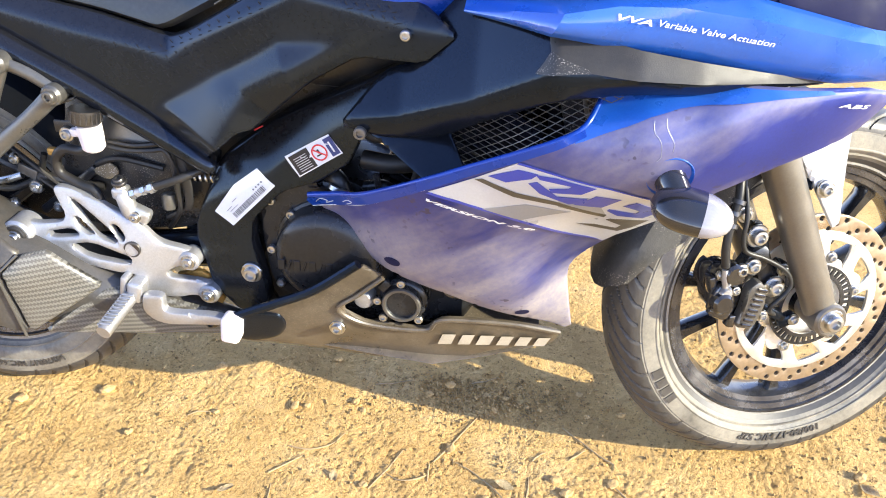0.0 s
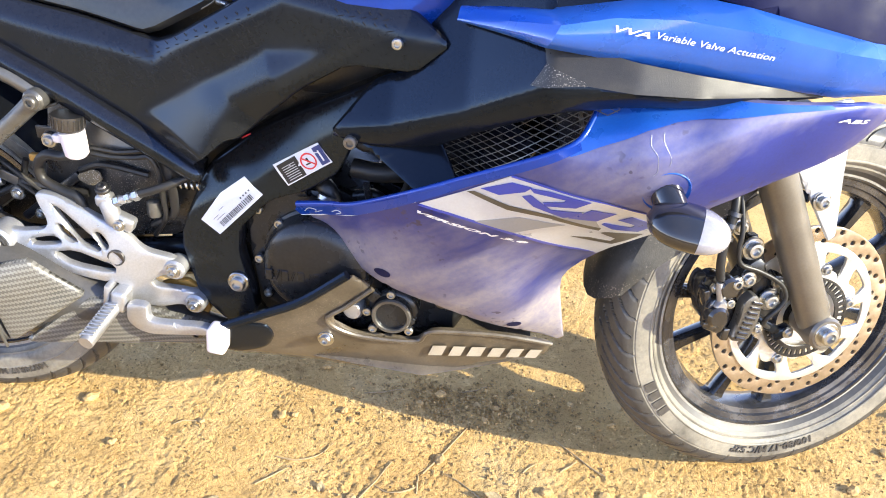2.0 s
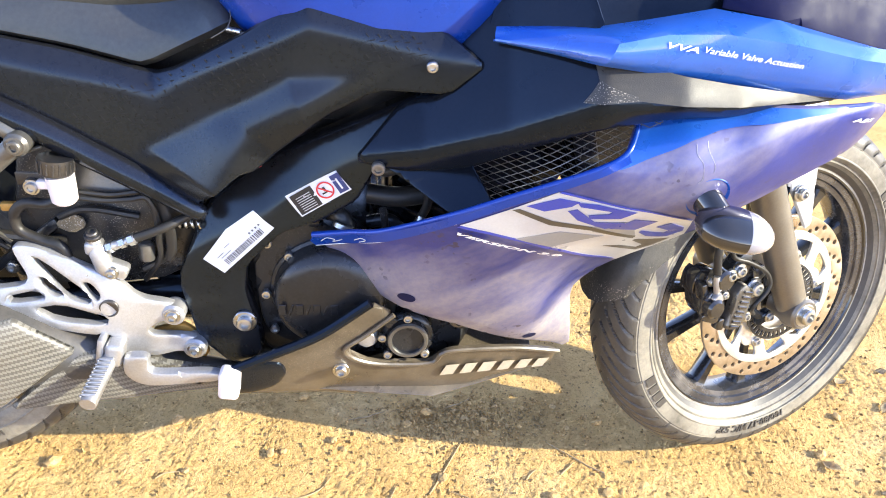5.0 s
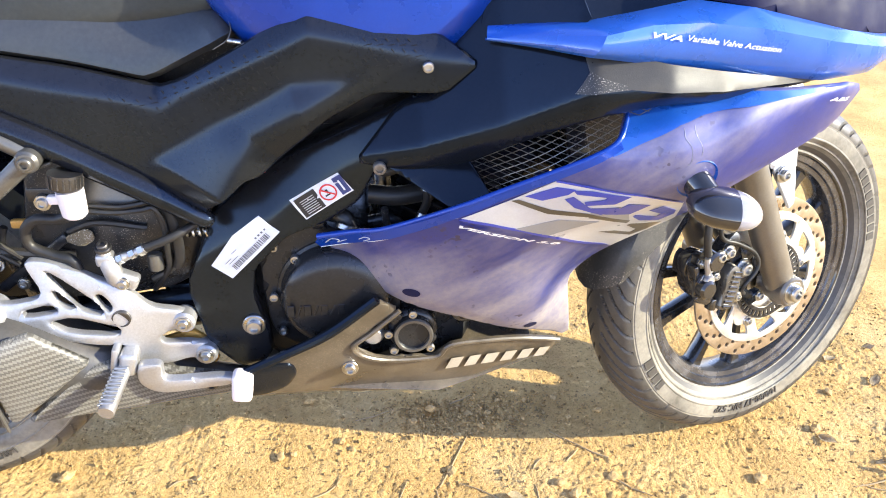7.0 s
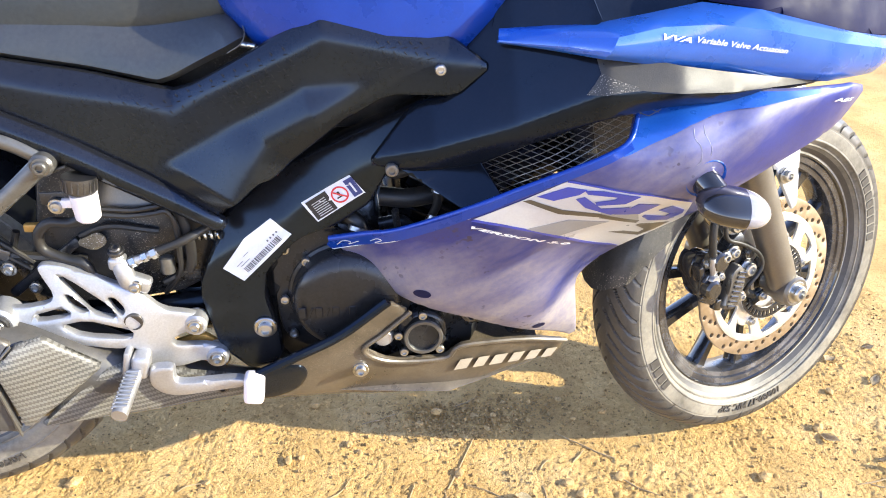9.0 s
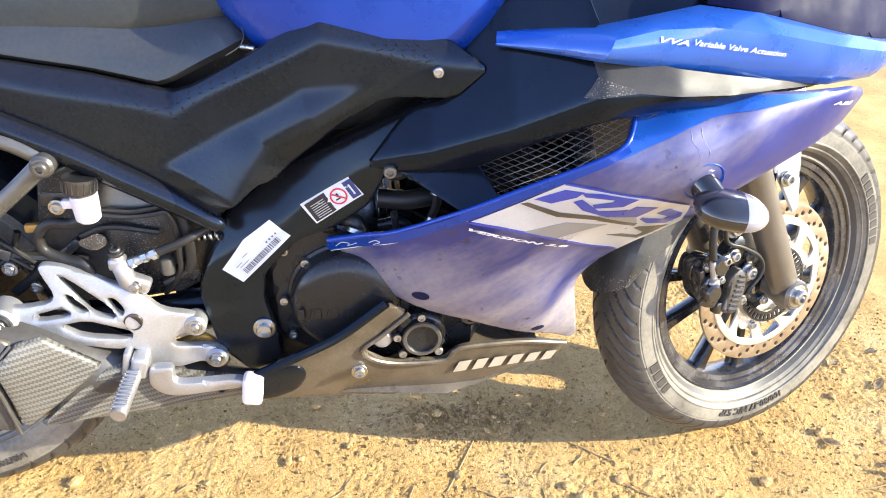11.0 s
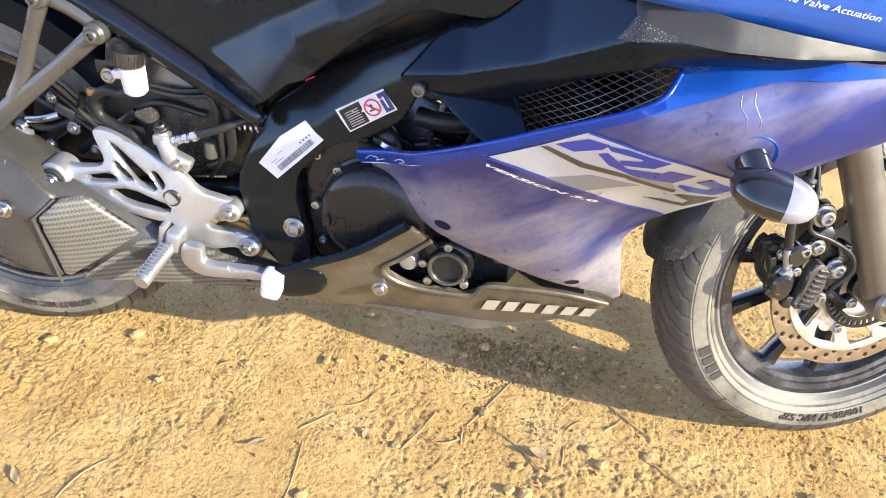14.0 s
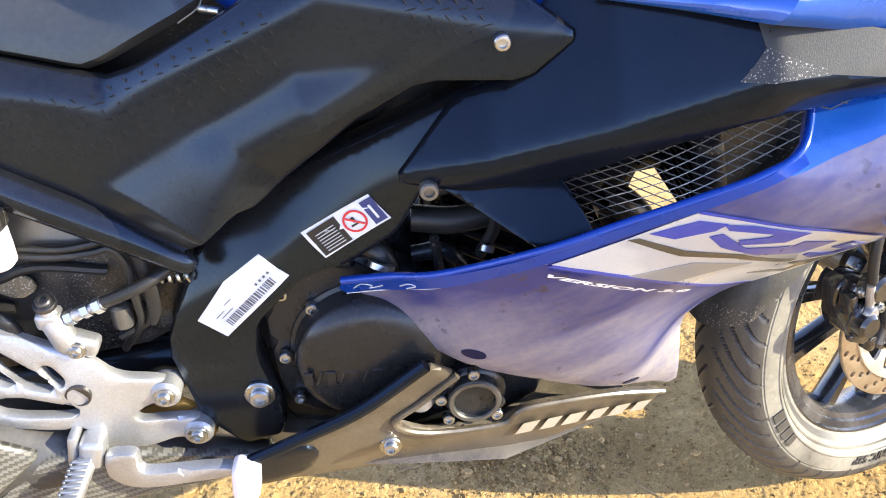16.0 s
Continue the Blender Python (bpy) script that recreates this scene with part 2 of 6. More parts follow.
TWIG = material("dry_straw", (0.34, 0.24, 0.12), 0.8, 0.0, 0.0, 0.3, 60)


# ---- shape tools ----
def spread(ctrl):
    """A smooth surface y(x, z) through a few control points (x, z, y)."""
    p = np.array(ctrl, float)
    xz, k = p[:, :2], len(p)
    a = np.zeros((k + 3, k + 3))
    a[:k, :k] = np.sqrt(((xz[:, None] - xz[None]) ** 2).sum(axis=2) + 4e-4) - np.eye(k) * 1e-4
    a[:k, k], a[:k, k + 1:] = 1, xz
    a[k:, :k] = a[:k, k:].T
    c = np.linalg.solve(a, np.r_[p[:, 2], 0, 0, 0])
    return lambda x, z: float(np.sqrt(((xz - (x, z)) ** 2).sum(axis=1) + 4e-4) @ c[:k] + c[k] + c[k + 1] * x + c[k + 2] * z)


def rounded(pts, times=1, ratio=0.25):
    """Corner-cutting of a closed outline."""
    for _ in range(times):
        q = []
        for i, a in enumerate(pts):
            b = pts[(i + 1) % len(pts)]
            q += [tuple(a[j] * (1 - ratio) + b[j] * ratio for j in (0, 1)), tuple(a[j] * ratio + b[j] * (1 - ratio) for j in (0, 1))]
        pts = q
    return pts


def inside(p, poly):
    x, y = p
    hit = False
    for i in range(len(poly)):
        (x1, y1), (x2, y2) = poly[i - 1], poly[i]
        if (y1 > y) != (y2 > y) and x < (x2 - x1) * (y - y1) / (y2 - y1) + x1:
            hit = not hit
    return hit


def edge_distance(p, polys):
    best = 9.0
    for poly in polys:
        a = np.array(poly)
        b = np.roll(a, -1, axis=0)
        d = b - a
        t = np.clip(((np.array(p) - a) * d).sum(1) / np.maximum((d * d).sum(1), 1e-12), 0, 1)
        best = min(best, np.linalg.norm(a + d * t[:, None] - p, axis=1).min())
    return best


def shell(outline, surf, thick=0.004, step=0.014, edge=0.004, holes=(), back=True):
    """A bmesh: a curved sheet over an outline in (x, z), its face at y = surf(x, z), with rolled edges and thickness towards +y."""
    from mathutils.geometry import delaunay_2d_cdt
    f = surf if callable(surf) else (lambda x, z: surf)

    def dense(poly):
        out = []
        for i, a in enumerate(poly):
            b = poly[(i + 1) % len(poly)]
            m = max(1, int(math.dist(a, b) / step))
            out += [(a[0] + (b[0] - a[0]) * j / m, a[1] + (b[1] - a[1]) * j / m) for j in range(m)]
        return out

    loops = [dense(outline)] + [dense(h) for h in holes]
    verts, edges = [], []
    for lp in loops:
        s = len(verts)
        verts += [Vector(p) for p in lp]
        edges += [(s + i, s + (i + 1) % len(lp)) for i in range(len(lp))]
    rim = len(verts)
    xs, zs = [p[0] for p in loops[0]], [p[1] for p in loops[0]]
    for i in range(int((max(xs) - min(xs)) / step) + 1):
        for j in range(int((max(zs) - min(zs)) / step) + 1):
            p = (min(xs) + (i + 0.5 * (j % 2)) * step, min(zs) + (j + 0.5) * step)
            if inside(p, loops[0]) and not any(inside(p, h) for h in loops[1:]) and edge_distance(p, loops) > max(0.4 * step, edge * 1.3):
                verts.append(Vector(p))
    if edge > 0:
        for lp in loops:
            k = len(lp)
            for i in range(k):
                a, b = lp[i - 1], lp[(i + 1) % k]
                t = Vector((b[0] - a[0], b[1] - a[1]))
                if t.length < 1e-6:
                    continue
                t.normalize()
                for sgn in (1, -1):
                    for w in (0.4, 1.0):
                        p = (lp[i][0] - t.y * edge * w * sgn, lp[i][1] + t.x * edge * w * sgn)
                        if inside(p, loops[0]) and not any(inside(p, h) for h in loops[1:]) and edge_distance(p, loops) > edge * w * 0.85:
                            verts.append(Vector(p))
    vs, _, faces, *_ = delaunay_2d_cdt(verts, edges, [], 0, 1e-5)
    bm = bmesh.new()
    top, low = [], []
    for v in vs:
        d = edge_distance(tuple(v), loops) if edge > 0 else 1.0
        roll = edge * (1 - math.sqrt(max(0, 1 - (1 - min(d, edge) / edge) ** 2))) if edge > 0 else 0.0
        y = f(v.x, v.y)
        top.append(bm.verts.new((v.x, y + roll, v.y)))
        low.append(bm.verts.new((v.x, y + edge + thick, v.y)))
    kept = []
    for fc in faces:
        c = tuple(sum((vs[i] for i in fc), Vector((0, 0))) / len(fc))
        if inside(c, loops[0]) and not any(inside(c, h) for h in loops[1:]):
            kept.append(fc)
    count = {}
    for fc in kept:
        for i in range(len(fc)):
            count.setdefault(frozenset((fc[i], fc[(i + 1) % len(fc)])), []).append((fc[i], fc[(i + 1) % len(fc)]))
        bm.faces.new([top[i] for i in fc])
        if back:
            bm.faces.new([low[i] for i in reversed(fc)])
    for e in count.values():
        if len(e) == 1:
            a, b = e[0]
            bm.faces.new([top[b], top[a], low[a], low[b]])
    bmesh.ops.delete(bm, geom=[v for v in bm.verts if not v.link_faces], context="VERTS")
    bmesh.ops.recalc_face_normals(bm, faces=bm.faces)
    return bm


def joined(*bms):
    """Several bmeshes in one."""
    out = bmesh.new()
    for b in bms:
        me = bpy.data.meshes.new("tmp")
        b.to_mesh(me)
        out.from_mesh(me)
        bpy.data.meshes.remove(me)
        b.free()
    return out


def lathe(profile, m=None, seg=48, arc=2 * math.pi, closed=False):
    """A body of revolution about its own Y axis from (radius, y) rows; m places it. closed: the profile is a ring."""
    bm = bmesh.new()
    whole = arc > 2 * math.pi - 1e-4
    cols = []
    for i in range(seg if whole else seg + 1):
        a = arc * i / seg
        cols.append([bm.verts.new((r * math.cos(a), y, r * math.sin(a))) for r, y in profile])
    k = len(profile)
    for i in range(seg):
        c, d = cols[i], cols[(i + 1) % len(cols)]
        for j in range(k if closed else k - 1):
            q = [c[j], c[(j + 1) % k], d[(j + 1) % k], d[j]]
            bm.faces.new(q)
    bmesh.ops.remove_doubles(bm, verts=bm.verts, dist=1e-6)
    bmesh.ops.recalc_face_normals(bm, faces=bm.faces)
    if m is not None:
        bm.transform(m)
    return bm


def spline(pts, per=6):
    """Points along a smooth line through pts."""
    p = [Vector(q) for q in pts]
    p = [2 * p[0] - p[1]] + p + [2 * p[-1] - p[-2]]
    out = []
    for i in range(1, len(p) - 2):
        for j in range(per):
            t = j / per
            out.append(0.5 * (2 * p[i] + (p[i + 1] - p[i - 1]) * t + (2 * p[i - 1] - 5 * p[i] + 4 * p[i + 1] - p[i + 2]) * t * t + (3 * p[i] - p[i - 1] - 3 * p[i + 1] + p[i + 2]) * t ** 3))
    return out + [p[-2]]


def tube(pts, radius, seg=12, per=6, flat=1.0, smooth=True):
    """A round or oval bar along a line; radius may be one number or one for each point."""
    line = spline(pts, per) if smooth and len(pts) > 2 else [Vector(q) for q in pts]
    rad = [radius] * len(line) if isinstance(radius, (int, float)) else [float(np.interp(i / (len(line) - 1), np.linspace(0, 1, len(radius)), radius)) for i in range(len(line))]
    bm = bmesh.new()
    up, rings = Vector((0, 1, 0)), []
    for i, p in enumerate(line):
        t = (line[min(i + 1, len(line) - 1)] - line[max(i - 1, 0)]).normalized()
        u = (up - t * up.dot(t))
        u = u.normalized() if u.length > 1e-3 else t.orthogonal().normalized()
        up = u
        v = t.cross(u)
        rings.append([bm.verts.new(p + (u * math.cos(a) * flat + v * math.sin(a)) * rad[i]) for a in [2 * math.pi * j / seg for j in range(seg)]])
    for a, b in zip(rings, rings[1:]):
        for j in range(seg):
            bm.faces.new([a[j], a[(j + 1) % seg], b[(j + 1) % seg], b[j]])
    bm.faces.new(rings[0])
    bm.faces.new(list(reversed(rings[-1])))
    bmesh.ops.recalc_face_normals(bm, faces=bm.faces)
    return bm


def block(size, m=None, bevel=0.003, seg=2):
    """A box with rounded edges."""
    bm = bmesh.new()
    bmesh.ops.create_cube(bm, size=1.0)
    bmesh.ops.scale(bm, vec=size, verts=bm.verts)
    if bevel:
        bmesh.ops.bevel(bm, geom=bm.edges, offset=min(bevel, 0.45 * min(size)), segments=seg, affect="EDGES", profile=0.5)
    if m is not None:
        bm.transform(m)
    return bm


def slab(outline, y0, y1, bevel=0.003, holes=(), step=0.02):
    """A plate of an outline in (x, z), from y0 (outer face) to y1, with rolled outer edges."""
    return shell(outline, y0, max(0.0005, y1 - y0 - bevel), step, bevel, holes)


def ring_outline(cx, cz, r, n=16, r2=None, turn=0.0):
    return [(cx + r * math.cos(turn + 2 * math.pi * i / n), cz + (r2 or r) * math.sin(turn + 2 * math.pi * i / n)) for i in range(n)]


def part(name, bm, mat, parent, label="", sharp=35):
    """Links a bmesh as one mesh under a thing or a part."""
    me = bpy.data.meshes.new(name)
    bm.to_mesh(me)
    bm.free()
    me.materials.append(mat)
    me.polygons.foreach_set("use_smooth", [True] * len(me.polygons))
    me.set_sharp_from_angle(angle=radians(sharp))
    ob = new(name, me)
    ob.parent = parent
    if label:
        tagged(ob, label)
    return ob


def share(name, me, m, parent, label=""):
    """One more object on a mesh that is already there, at the pose m within its parent."""
    ob = new(name, me)
    ob.parent = parent
    ob.matrix_basis = m
    if label:
        tagged(ob, label)
    return ob


def lettering(text, size, shear=0.0, spacing=1.0, bold=.022):
    """Flat letters as a bmesh in (x, z), built-in font, their foot at the origin."""
    cu = bpy.data.curves.new("letters", "FONT")
    cu.body, cu.size, cu.shear, cu.space_character = text, size, shear, spacing
    cu.resolution_u, cu.offset = 2, size * bold
    ob = bpy.data.objects.new("letters", cu)
    scene.collection.objects.link(ob)
    me = bpy.data.meshes.new_from_object(ob.evaluated_get(bpy.context.evaluated_depsgraph_get()))
    bm = bmesh.new()
    bm.from_mesh(me)
    bpy.data.objects.remove(ob)
    bpy.data.curves.remove(cu)
    bpy.data.meshes.remove(me)
    return bm


def laid(bm, x, z, turn, surf, proud=0.0015, widen=1.0):
    """Lays flat letters or marks, drawn in their own x and y, on a surface y(x, z)."""
    f = surf if callable(surf) else (lambda a, b: surf)
    c, s = math.cos(radians(turn)), math.sin(radians(turn))
    bmesh.ops.subdivide_edges(bm, edges=[e for e in bm.edges if e.calc_length() > 0.02], cuts=2)
    for v in bm.verts:
        px, pz = x + v.co.x * widen * c - v.co.y * s, z + v.co.x * widen * s + v.co.y * c
        v.co = (px, f(px, pz) - proud, pz)
    bmesh.ops.recalc_face_normals(bm, faces=bm.faces)
    if sum(fc.normal.y for fc in bm.faces) > 0:
        bmesh.ops.reverse_faces(bm, faces=bm.faces)
    return bm


def over(f, dy):
    return lambda x, z: f(x, z) + dy


MACHINE = pose(-0.79, 1.256, 0, 0, 0, -7)
bike = new("motorcycle")
bike.matrix_world = MACHINE
tagged(bike, "blue and black fully faired sports motorcycle, dusty, parked on bare sand", "motorcycle")

_bolt_meshes = {}


def bolt(x, y, z, r, parent, mat=STEEL, washer=True, aim=None, label="", name="bolt"):
    """A hexagon-socket bolt head that looks along -y (or along aim)."""
    key = (round(r, 4), mat.name, washer)
    if key not in _bolt_meshes:
        prof = []
        if washer:
            prof += [(0, 0.004), (r * 1.45, 0.004), (r * 1.45, 0.0005), (r * 1.35, -0.0008), (r * 1.0, -0.0012)]
        else:
            prof += [(0, 0.004), (r, 0.004)]
        prof += [(r, -r * 0.55), (r * 0.86, -r * 0.78), (r * 0.55, -r * 0.82), (r * 0.5, -r * 0.35), (0, -r * 0.3)]
        bm = lathe(prof, seg=18)
        me = bpy.data.meshes.new("bolt")
        bm.to_mesh(me)
        bm.free()
        me.materials.append(mat)
        me.polygons.foreach_set("use_smooth", [True] * len(me.polygons))
        me.set_sharp_from_angle(angle=radians(30))
        _bolt_meshes[key] = me
    m = Matrix.Translation((x, y, z))
    if aim is not None:
        m = m @ Vector((0, -1, 0)).rotation_difference(Vector(aim)).to_matrix().to_4x4()
    return share(name, _bolt_meshes[key], m, parent, label)


# ---- ground ----
def axis_steps(lo, hi, fine, reach, grow=1.22):
    """Grid lines: fine between lo and hi, then ever wider out to reach."""
    mid = list(np.arange(lo, hi + 1e-6, fine))
    out, d = [], fine
    p = hi
    while p < reach:
        d *= grow
        p += d
        out.append(p)
    low, d, p = [], fine, lo
    while p > -reach:
        d *= grow
        p -= d
        low.append(p)
    return low[::-1] + mid + out


def ground_height(x, y):
    """Dry trampled soil: slow swells, clods, pits and grains, evening out some way off."""
    fade = max(0.0, 1 - max(-1.0 - x, x - 1.15, 0.15 - y, y - 1.75, 0.0) / 0.25)
    h = fade * (0.006 * noise.noise((x * 2.1, y * 2.1, 3.0)) + 0.004 * noise.noise((x * 9, y * 9, 1.0)))
    if not fade:
        return -0.005
    wx, wy = x + 0.012 * noise.noise((x * 18, y * 18, 4.0)), y + 0.012 * noise.noise((x * 18, y * 18, 8.0))
    rough = fade * 0.30 + fade * 0.75 * max(0.0, noise.noise((x * 5, y * 5, 9.0)) + 0.45)
    a = noise.noise((wx * 30, wy * 26, 7.0))
    h += 0.0018 * (1 - abs(a) * 2.2) * rough
    c = noise.noise((wx * 85, wy * 74, 2.0))
    h += rough * (0.0020 * max(0.0, c) - 0.0026 * max(0.0, -c - 0.10))
    h += rough * 0.0028 * noise.noise((wx * 170, wy * 150, 5.0)) + fade * 0.0023 * noise.noise((x * 330, y * 290, 6.0))
    return h - 0.005


def build_ground():
    gx, gy = axis_steps(-1.0, 1.15, 0.0031, 420), axis_steps(0.15, 1.75, 0.0031, 420)
    verts, near = [], {}
    for y in gy:
        for x in gx:
            d = max(abs(x - 0.1) - 1.4, abs(y - 0.9) - 1.2, 0)
            z = ground_height(x, y) if d < 4 else 0.03 * noise.noise((x * 0.1, y * 0.1, 0))
            verts.append((x, y, z))
    k = len(gx)
    faces = [(j * k + i, j * k + i + 1, (j + 1) * k + i + 1, (j + 1) * k + i) for j in range(len(gy) - 1) for i in range(k - 1)]
    me = bpy.data.meshes.new("ground")
    me.from_pydata(verts, [], faces)
    me.polygons.foreach_set("use_smooth", [True] * len(me.polygons))
    me.materials.append(SAND)
    return tagged(new("ground", me), "yellow-brown sandy soil with clods, straw and small stones", "ground", kind="structure")


def sand_material():
    m = bpy.data.materials.new("yellow_sand")
    m.use_nodes = True
    n, l = m.node_tree.nodes, m.node_tree.links
    b = n["Principled BSDF"]
    tc = n.new("ShaderNodeTexCoord")

    def nz(scale, detail=5.0, rough=0.6):
        t = n.new("ShaderNodeTexNoise")
        t.inputs["Scale"].default_value, t.inputs["Detail"].default_value, t.inputs["Roughness"].default_value = scale, detail, rough
        l.new(tc.outputs["Object"], t.inputs["Vector"])
        return t.outputs["Fac"]

    def ramp(src, stops):
        r = n.new("ShaderNodeValToRGB")
        e = r.color_ramp.elements
        while len(e) < len(stops):
            e.new(0.5)
        for el, (p, c) in zip(e, stops):
            el.position, el.color = p, (*c, 1)
        l.new(src, r.inputs[0])
        return r.outputs[0]

    def mix(kind, fac, a, c):
        x = n.new("ShaderNodeMix")
        x.data_type, x.blend_type = "RGBA", kind
        x.inputs["Factor"].default_value = fac
        l.new(a, x.inputs["A"])
        l.new(c, x.inputs["B"])
        return x.outputs["Result"]

    base = ramp(nz(5.5), [(0.30, (0.545, 0.338, 0.129)), (0.50, (0.68, 0.435, 0.169)), (0.72, (0.75, 0.518, 0.238))])
    grain = ramp(nz(260, 3.0), [(0.28, (0.40, 0.36, 0.32)), (0.45, (1, 1, 1)), (0.8, (1.0, 1.0, 1.0))])
    mid = ramp(nz(95, 5.0, 0.7), [(0.30, (0.42, 0.37, 0.32)), (0.45, (1, 1, 1)), (1.0, (1, 1, 1))])
    c = mix("MULTIPLY", 0.75, mix("MULTIPLY", 0.7, base, grain), mid)
    # some way off, out of view, the ground is darkened to dim its reflections
    dist = n.new("ShaderNodeVectorMath")
    dist.operation = "DISTANCE"
    l.new(tc.outputs["Object"], dist.inputs[0])
    dist.inputs[1].default_value = (0.2, 1.1, 0.0)
    drift = n.new("ShaderNodeMath")
    drift.operation = "MULTIPLY_ADD"
    drift.inputs[1].default_value = -7.0
    l.new(nz(0.75, 4.0, 0.6), drift.inputs[0])
    l.new(dist.outputs["Value"], drift.inputs[2])
    edge = n.new("ShaderNodeMapRange")
    edge.inputs["From Min"].default_value, edge.inputs["From Max"].default_value = -1.2, 1.6
    l.new(drift.outputs[0], edge.inputs["Value"])
    edge.inputs["To Max"].default_value = 0.8
    far_dark = n.new("ShaderNodeMix")
    far_dark.data_type = "RGBA"
    l.new(edge.outputs["Result"], far_dark.inputs["Factor"])
    l.new(c, far_dark.inputs["A"])
    far_dark.inputs["B"].default_value = (0.22, 0.155, 0.095, 1)
    c = far_dark.outputs["Result"]
    l.new(c, b.inputs["Base Color"])
    b.inputs["Roughness"].default_value = 0.95
    b.inputs["Specular IOR Level"].default_value = 0.15
    bn = n.new("ShaderNodeBump")
    bn.inputs["Strength"].default_value, bn.inputs["Distance"].default_value = 1.0, 0.005
    l.new(nz(300, 5.0, 0.75), bn.inputs["Height"])
    l.new(bn.outputs["Normal"], b.inputs["Normal"])
    return m


SAND = sand_material()
build_ground()


# ---- wheels ----
def tyre_mesh(R, half, bead, grooves, seg=1300):
    """A tyre about the Y axis with sipes cut into its tread."""
    h = half
    right = [(bead - 0.004, -h * 0.66), (bead + 0.004, -h * 0.78), (bead + 0.009, -h * 0.86), (bead + 0.0095, -h * 0.90), (bead + 0.012, -h * 0.90), (bead + 0.0125, -h * 0.885), (bead + 0.017, -h * 0.955), (bead + 0.022, -h * 0.99), (R - 0.062, -h), (R - 0.0605, -h * 1.02), (R - 0.059, -h * 1.02), (R - 0.0575, -h), (R - 0.044, -h * 1.0), (R - 0.0375, -h * 0.985), (R - 0.0365, -h * 0.965), (R - 0.034, -h * 0.965)]
    tread = []
    for i in range(65):
        a = math.pi * (i / 64 - 0.5)
        tread.append((R - 0.034 + 0.034 * math.cos(a) ** 0.95, h * 0.96 * math.sin(a)))
    left = [(r, -y) for r, y in reversed(right)]
    prof = right + tread[1:-1] + left + [(bead - 0.006, h * 0.4), (bead - 0.006, -h * 0.4)]
    bm = lathe(prof, seg=seg, closed=True)
    for v in bm.verts:
        r = math.hypot(v.co.x, v.co.z)
        if r > R - 0.034 and grooves:
            a, s = math.atan2(v.co.z, v.co.x), v.co.y / h
            side = 0.5 if s > 0 else 0.0
            cut = False
            for shift, lo, hi, lean in ((0.0, 0.05, 0.95, -1.0), (0.5, 0.20, 0.97, -1.0)):
                p = (a * grooves / (2 * math.pi) + abs(s) ** 1.3 * lean * 1.3 + side + shift) % 1.0
                if lo < abs(s) < hi and min(p, 1 - p) < 0.042:
                    cut = True
            if cut:
                v.co.x, v.co.z = v.co.x * (1 - 0.006 / r), v.co.z * (1 - 0.006 / r)
    for f in bm.faces:
        q = f.calc_center_median()
        f.material_index = 1 if bead + 0.004 < math.hypot(q.x, q.z) < R - 0.0345 else 0
    return bm


def rim_mesh(bead, half, seg=96):
    b, h = bead, half
    prof = [(b - 0.004, -h * 0.82), (b + 0.007, -h * 0.80), (b + 0.009, -h * 0.74), (b + 0.004, -h * 0.70), (b - 0.010, -h * 0.66), (b - 0.016, -h * 0.5), (b - 0.018, -h * 0.3), (b - 0.024, 0), (b - 0.018, h * 0.3),
            (b - 0.016, h * 0.5), (b - 0.010, h * 0.66), (b + 0.004, h * 0.70), (b + 0.009, h * 0.74), (b + 0.007, h * 0.80), (b - 0.004, h * 0.82), (b - 0.007, h * 0.81), (b - 0.009, h * 0.74), (b - 0.018, h * 0.70), (b - 0.020, h * 0.62), (b - 0.028, h * 0.58), (b - 0.031, h * 0.40), (b - 0.036, 0), (b - 0.031, -h * 0.40), (b - 0.028, -h * 0.58), (b - 0.020, -h * 0.62), (b - 0.018, -h * 0.70), (b - 0.009, -h * 0.74), (b - 0.007, -h * 0.81)]
    bm = lathe(prof, seg=seg, closed=True)
    for f in bm.faces:
        q = f.calc_center_median()
        d = math.hypot(q.x, q.z) - b
        f.material_index = 1 if d > -0.003 else 0 if d > -0.0125 else 2
    return bm


def arc_letters(text, size, radius, start, y, flip=False, spacing=1.0):
    """Raised letters on a sidewall, running round the axle."""
    bm = lettering(text, size, 0, spacing)
    up = bmesh.ops.extrude_face_region(bm, geom=bm.faces[:])
    moved = {g for g in up["geom"] if isinstance(g, bmesh.types.BMVert)}
    for v in bm.verts:
        a = start - v.co.x / radius
        r = radius + v.co.y
        v.co = (r * math.cos(a), y - (0.0012 if v in moved else -0.001), r * math.sin(a))
    bmesh.ops.recalc_face_normals(bm, faces=bm.faces)
    return bm


def arc_bars(widths, height, radius, start, y):
    """Plain raised bars on a sidewall."""
    out, a = [], start
    for w in widths:
        bm = bmesh.new()
        c = []
        for yy in (y + 0.001, y - 0.0012):
            c.append([bm.verts.new(((radius + dr) * math.cos(a + da), yy, (radius + dr) * math.sin(a + da))) for da, dr in ((0, -height / 2), (w / radius, -height / 2), (w / radius, height / 2), (0, height / 2))])
        bm.faces.new(c[1])
        for i in range(4):
            bm.faces.new([c[0][i], c[0][(i + 1) % 4], c[1][(i + 1) % 4], c[1][i]])
        bmesh.ops.recalc_face_normals(bm, faces=bm.faces)
        out.append(bm)
        a += (w + 0.004) / radius
    return out


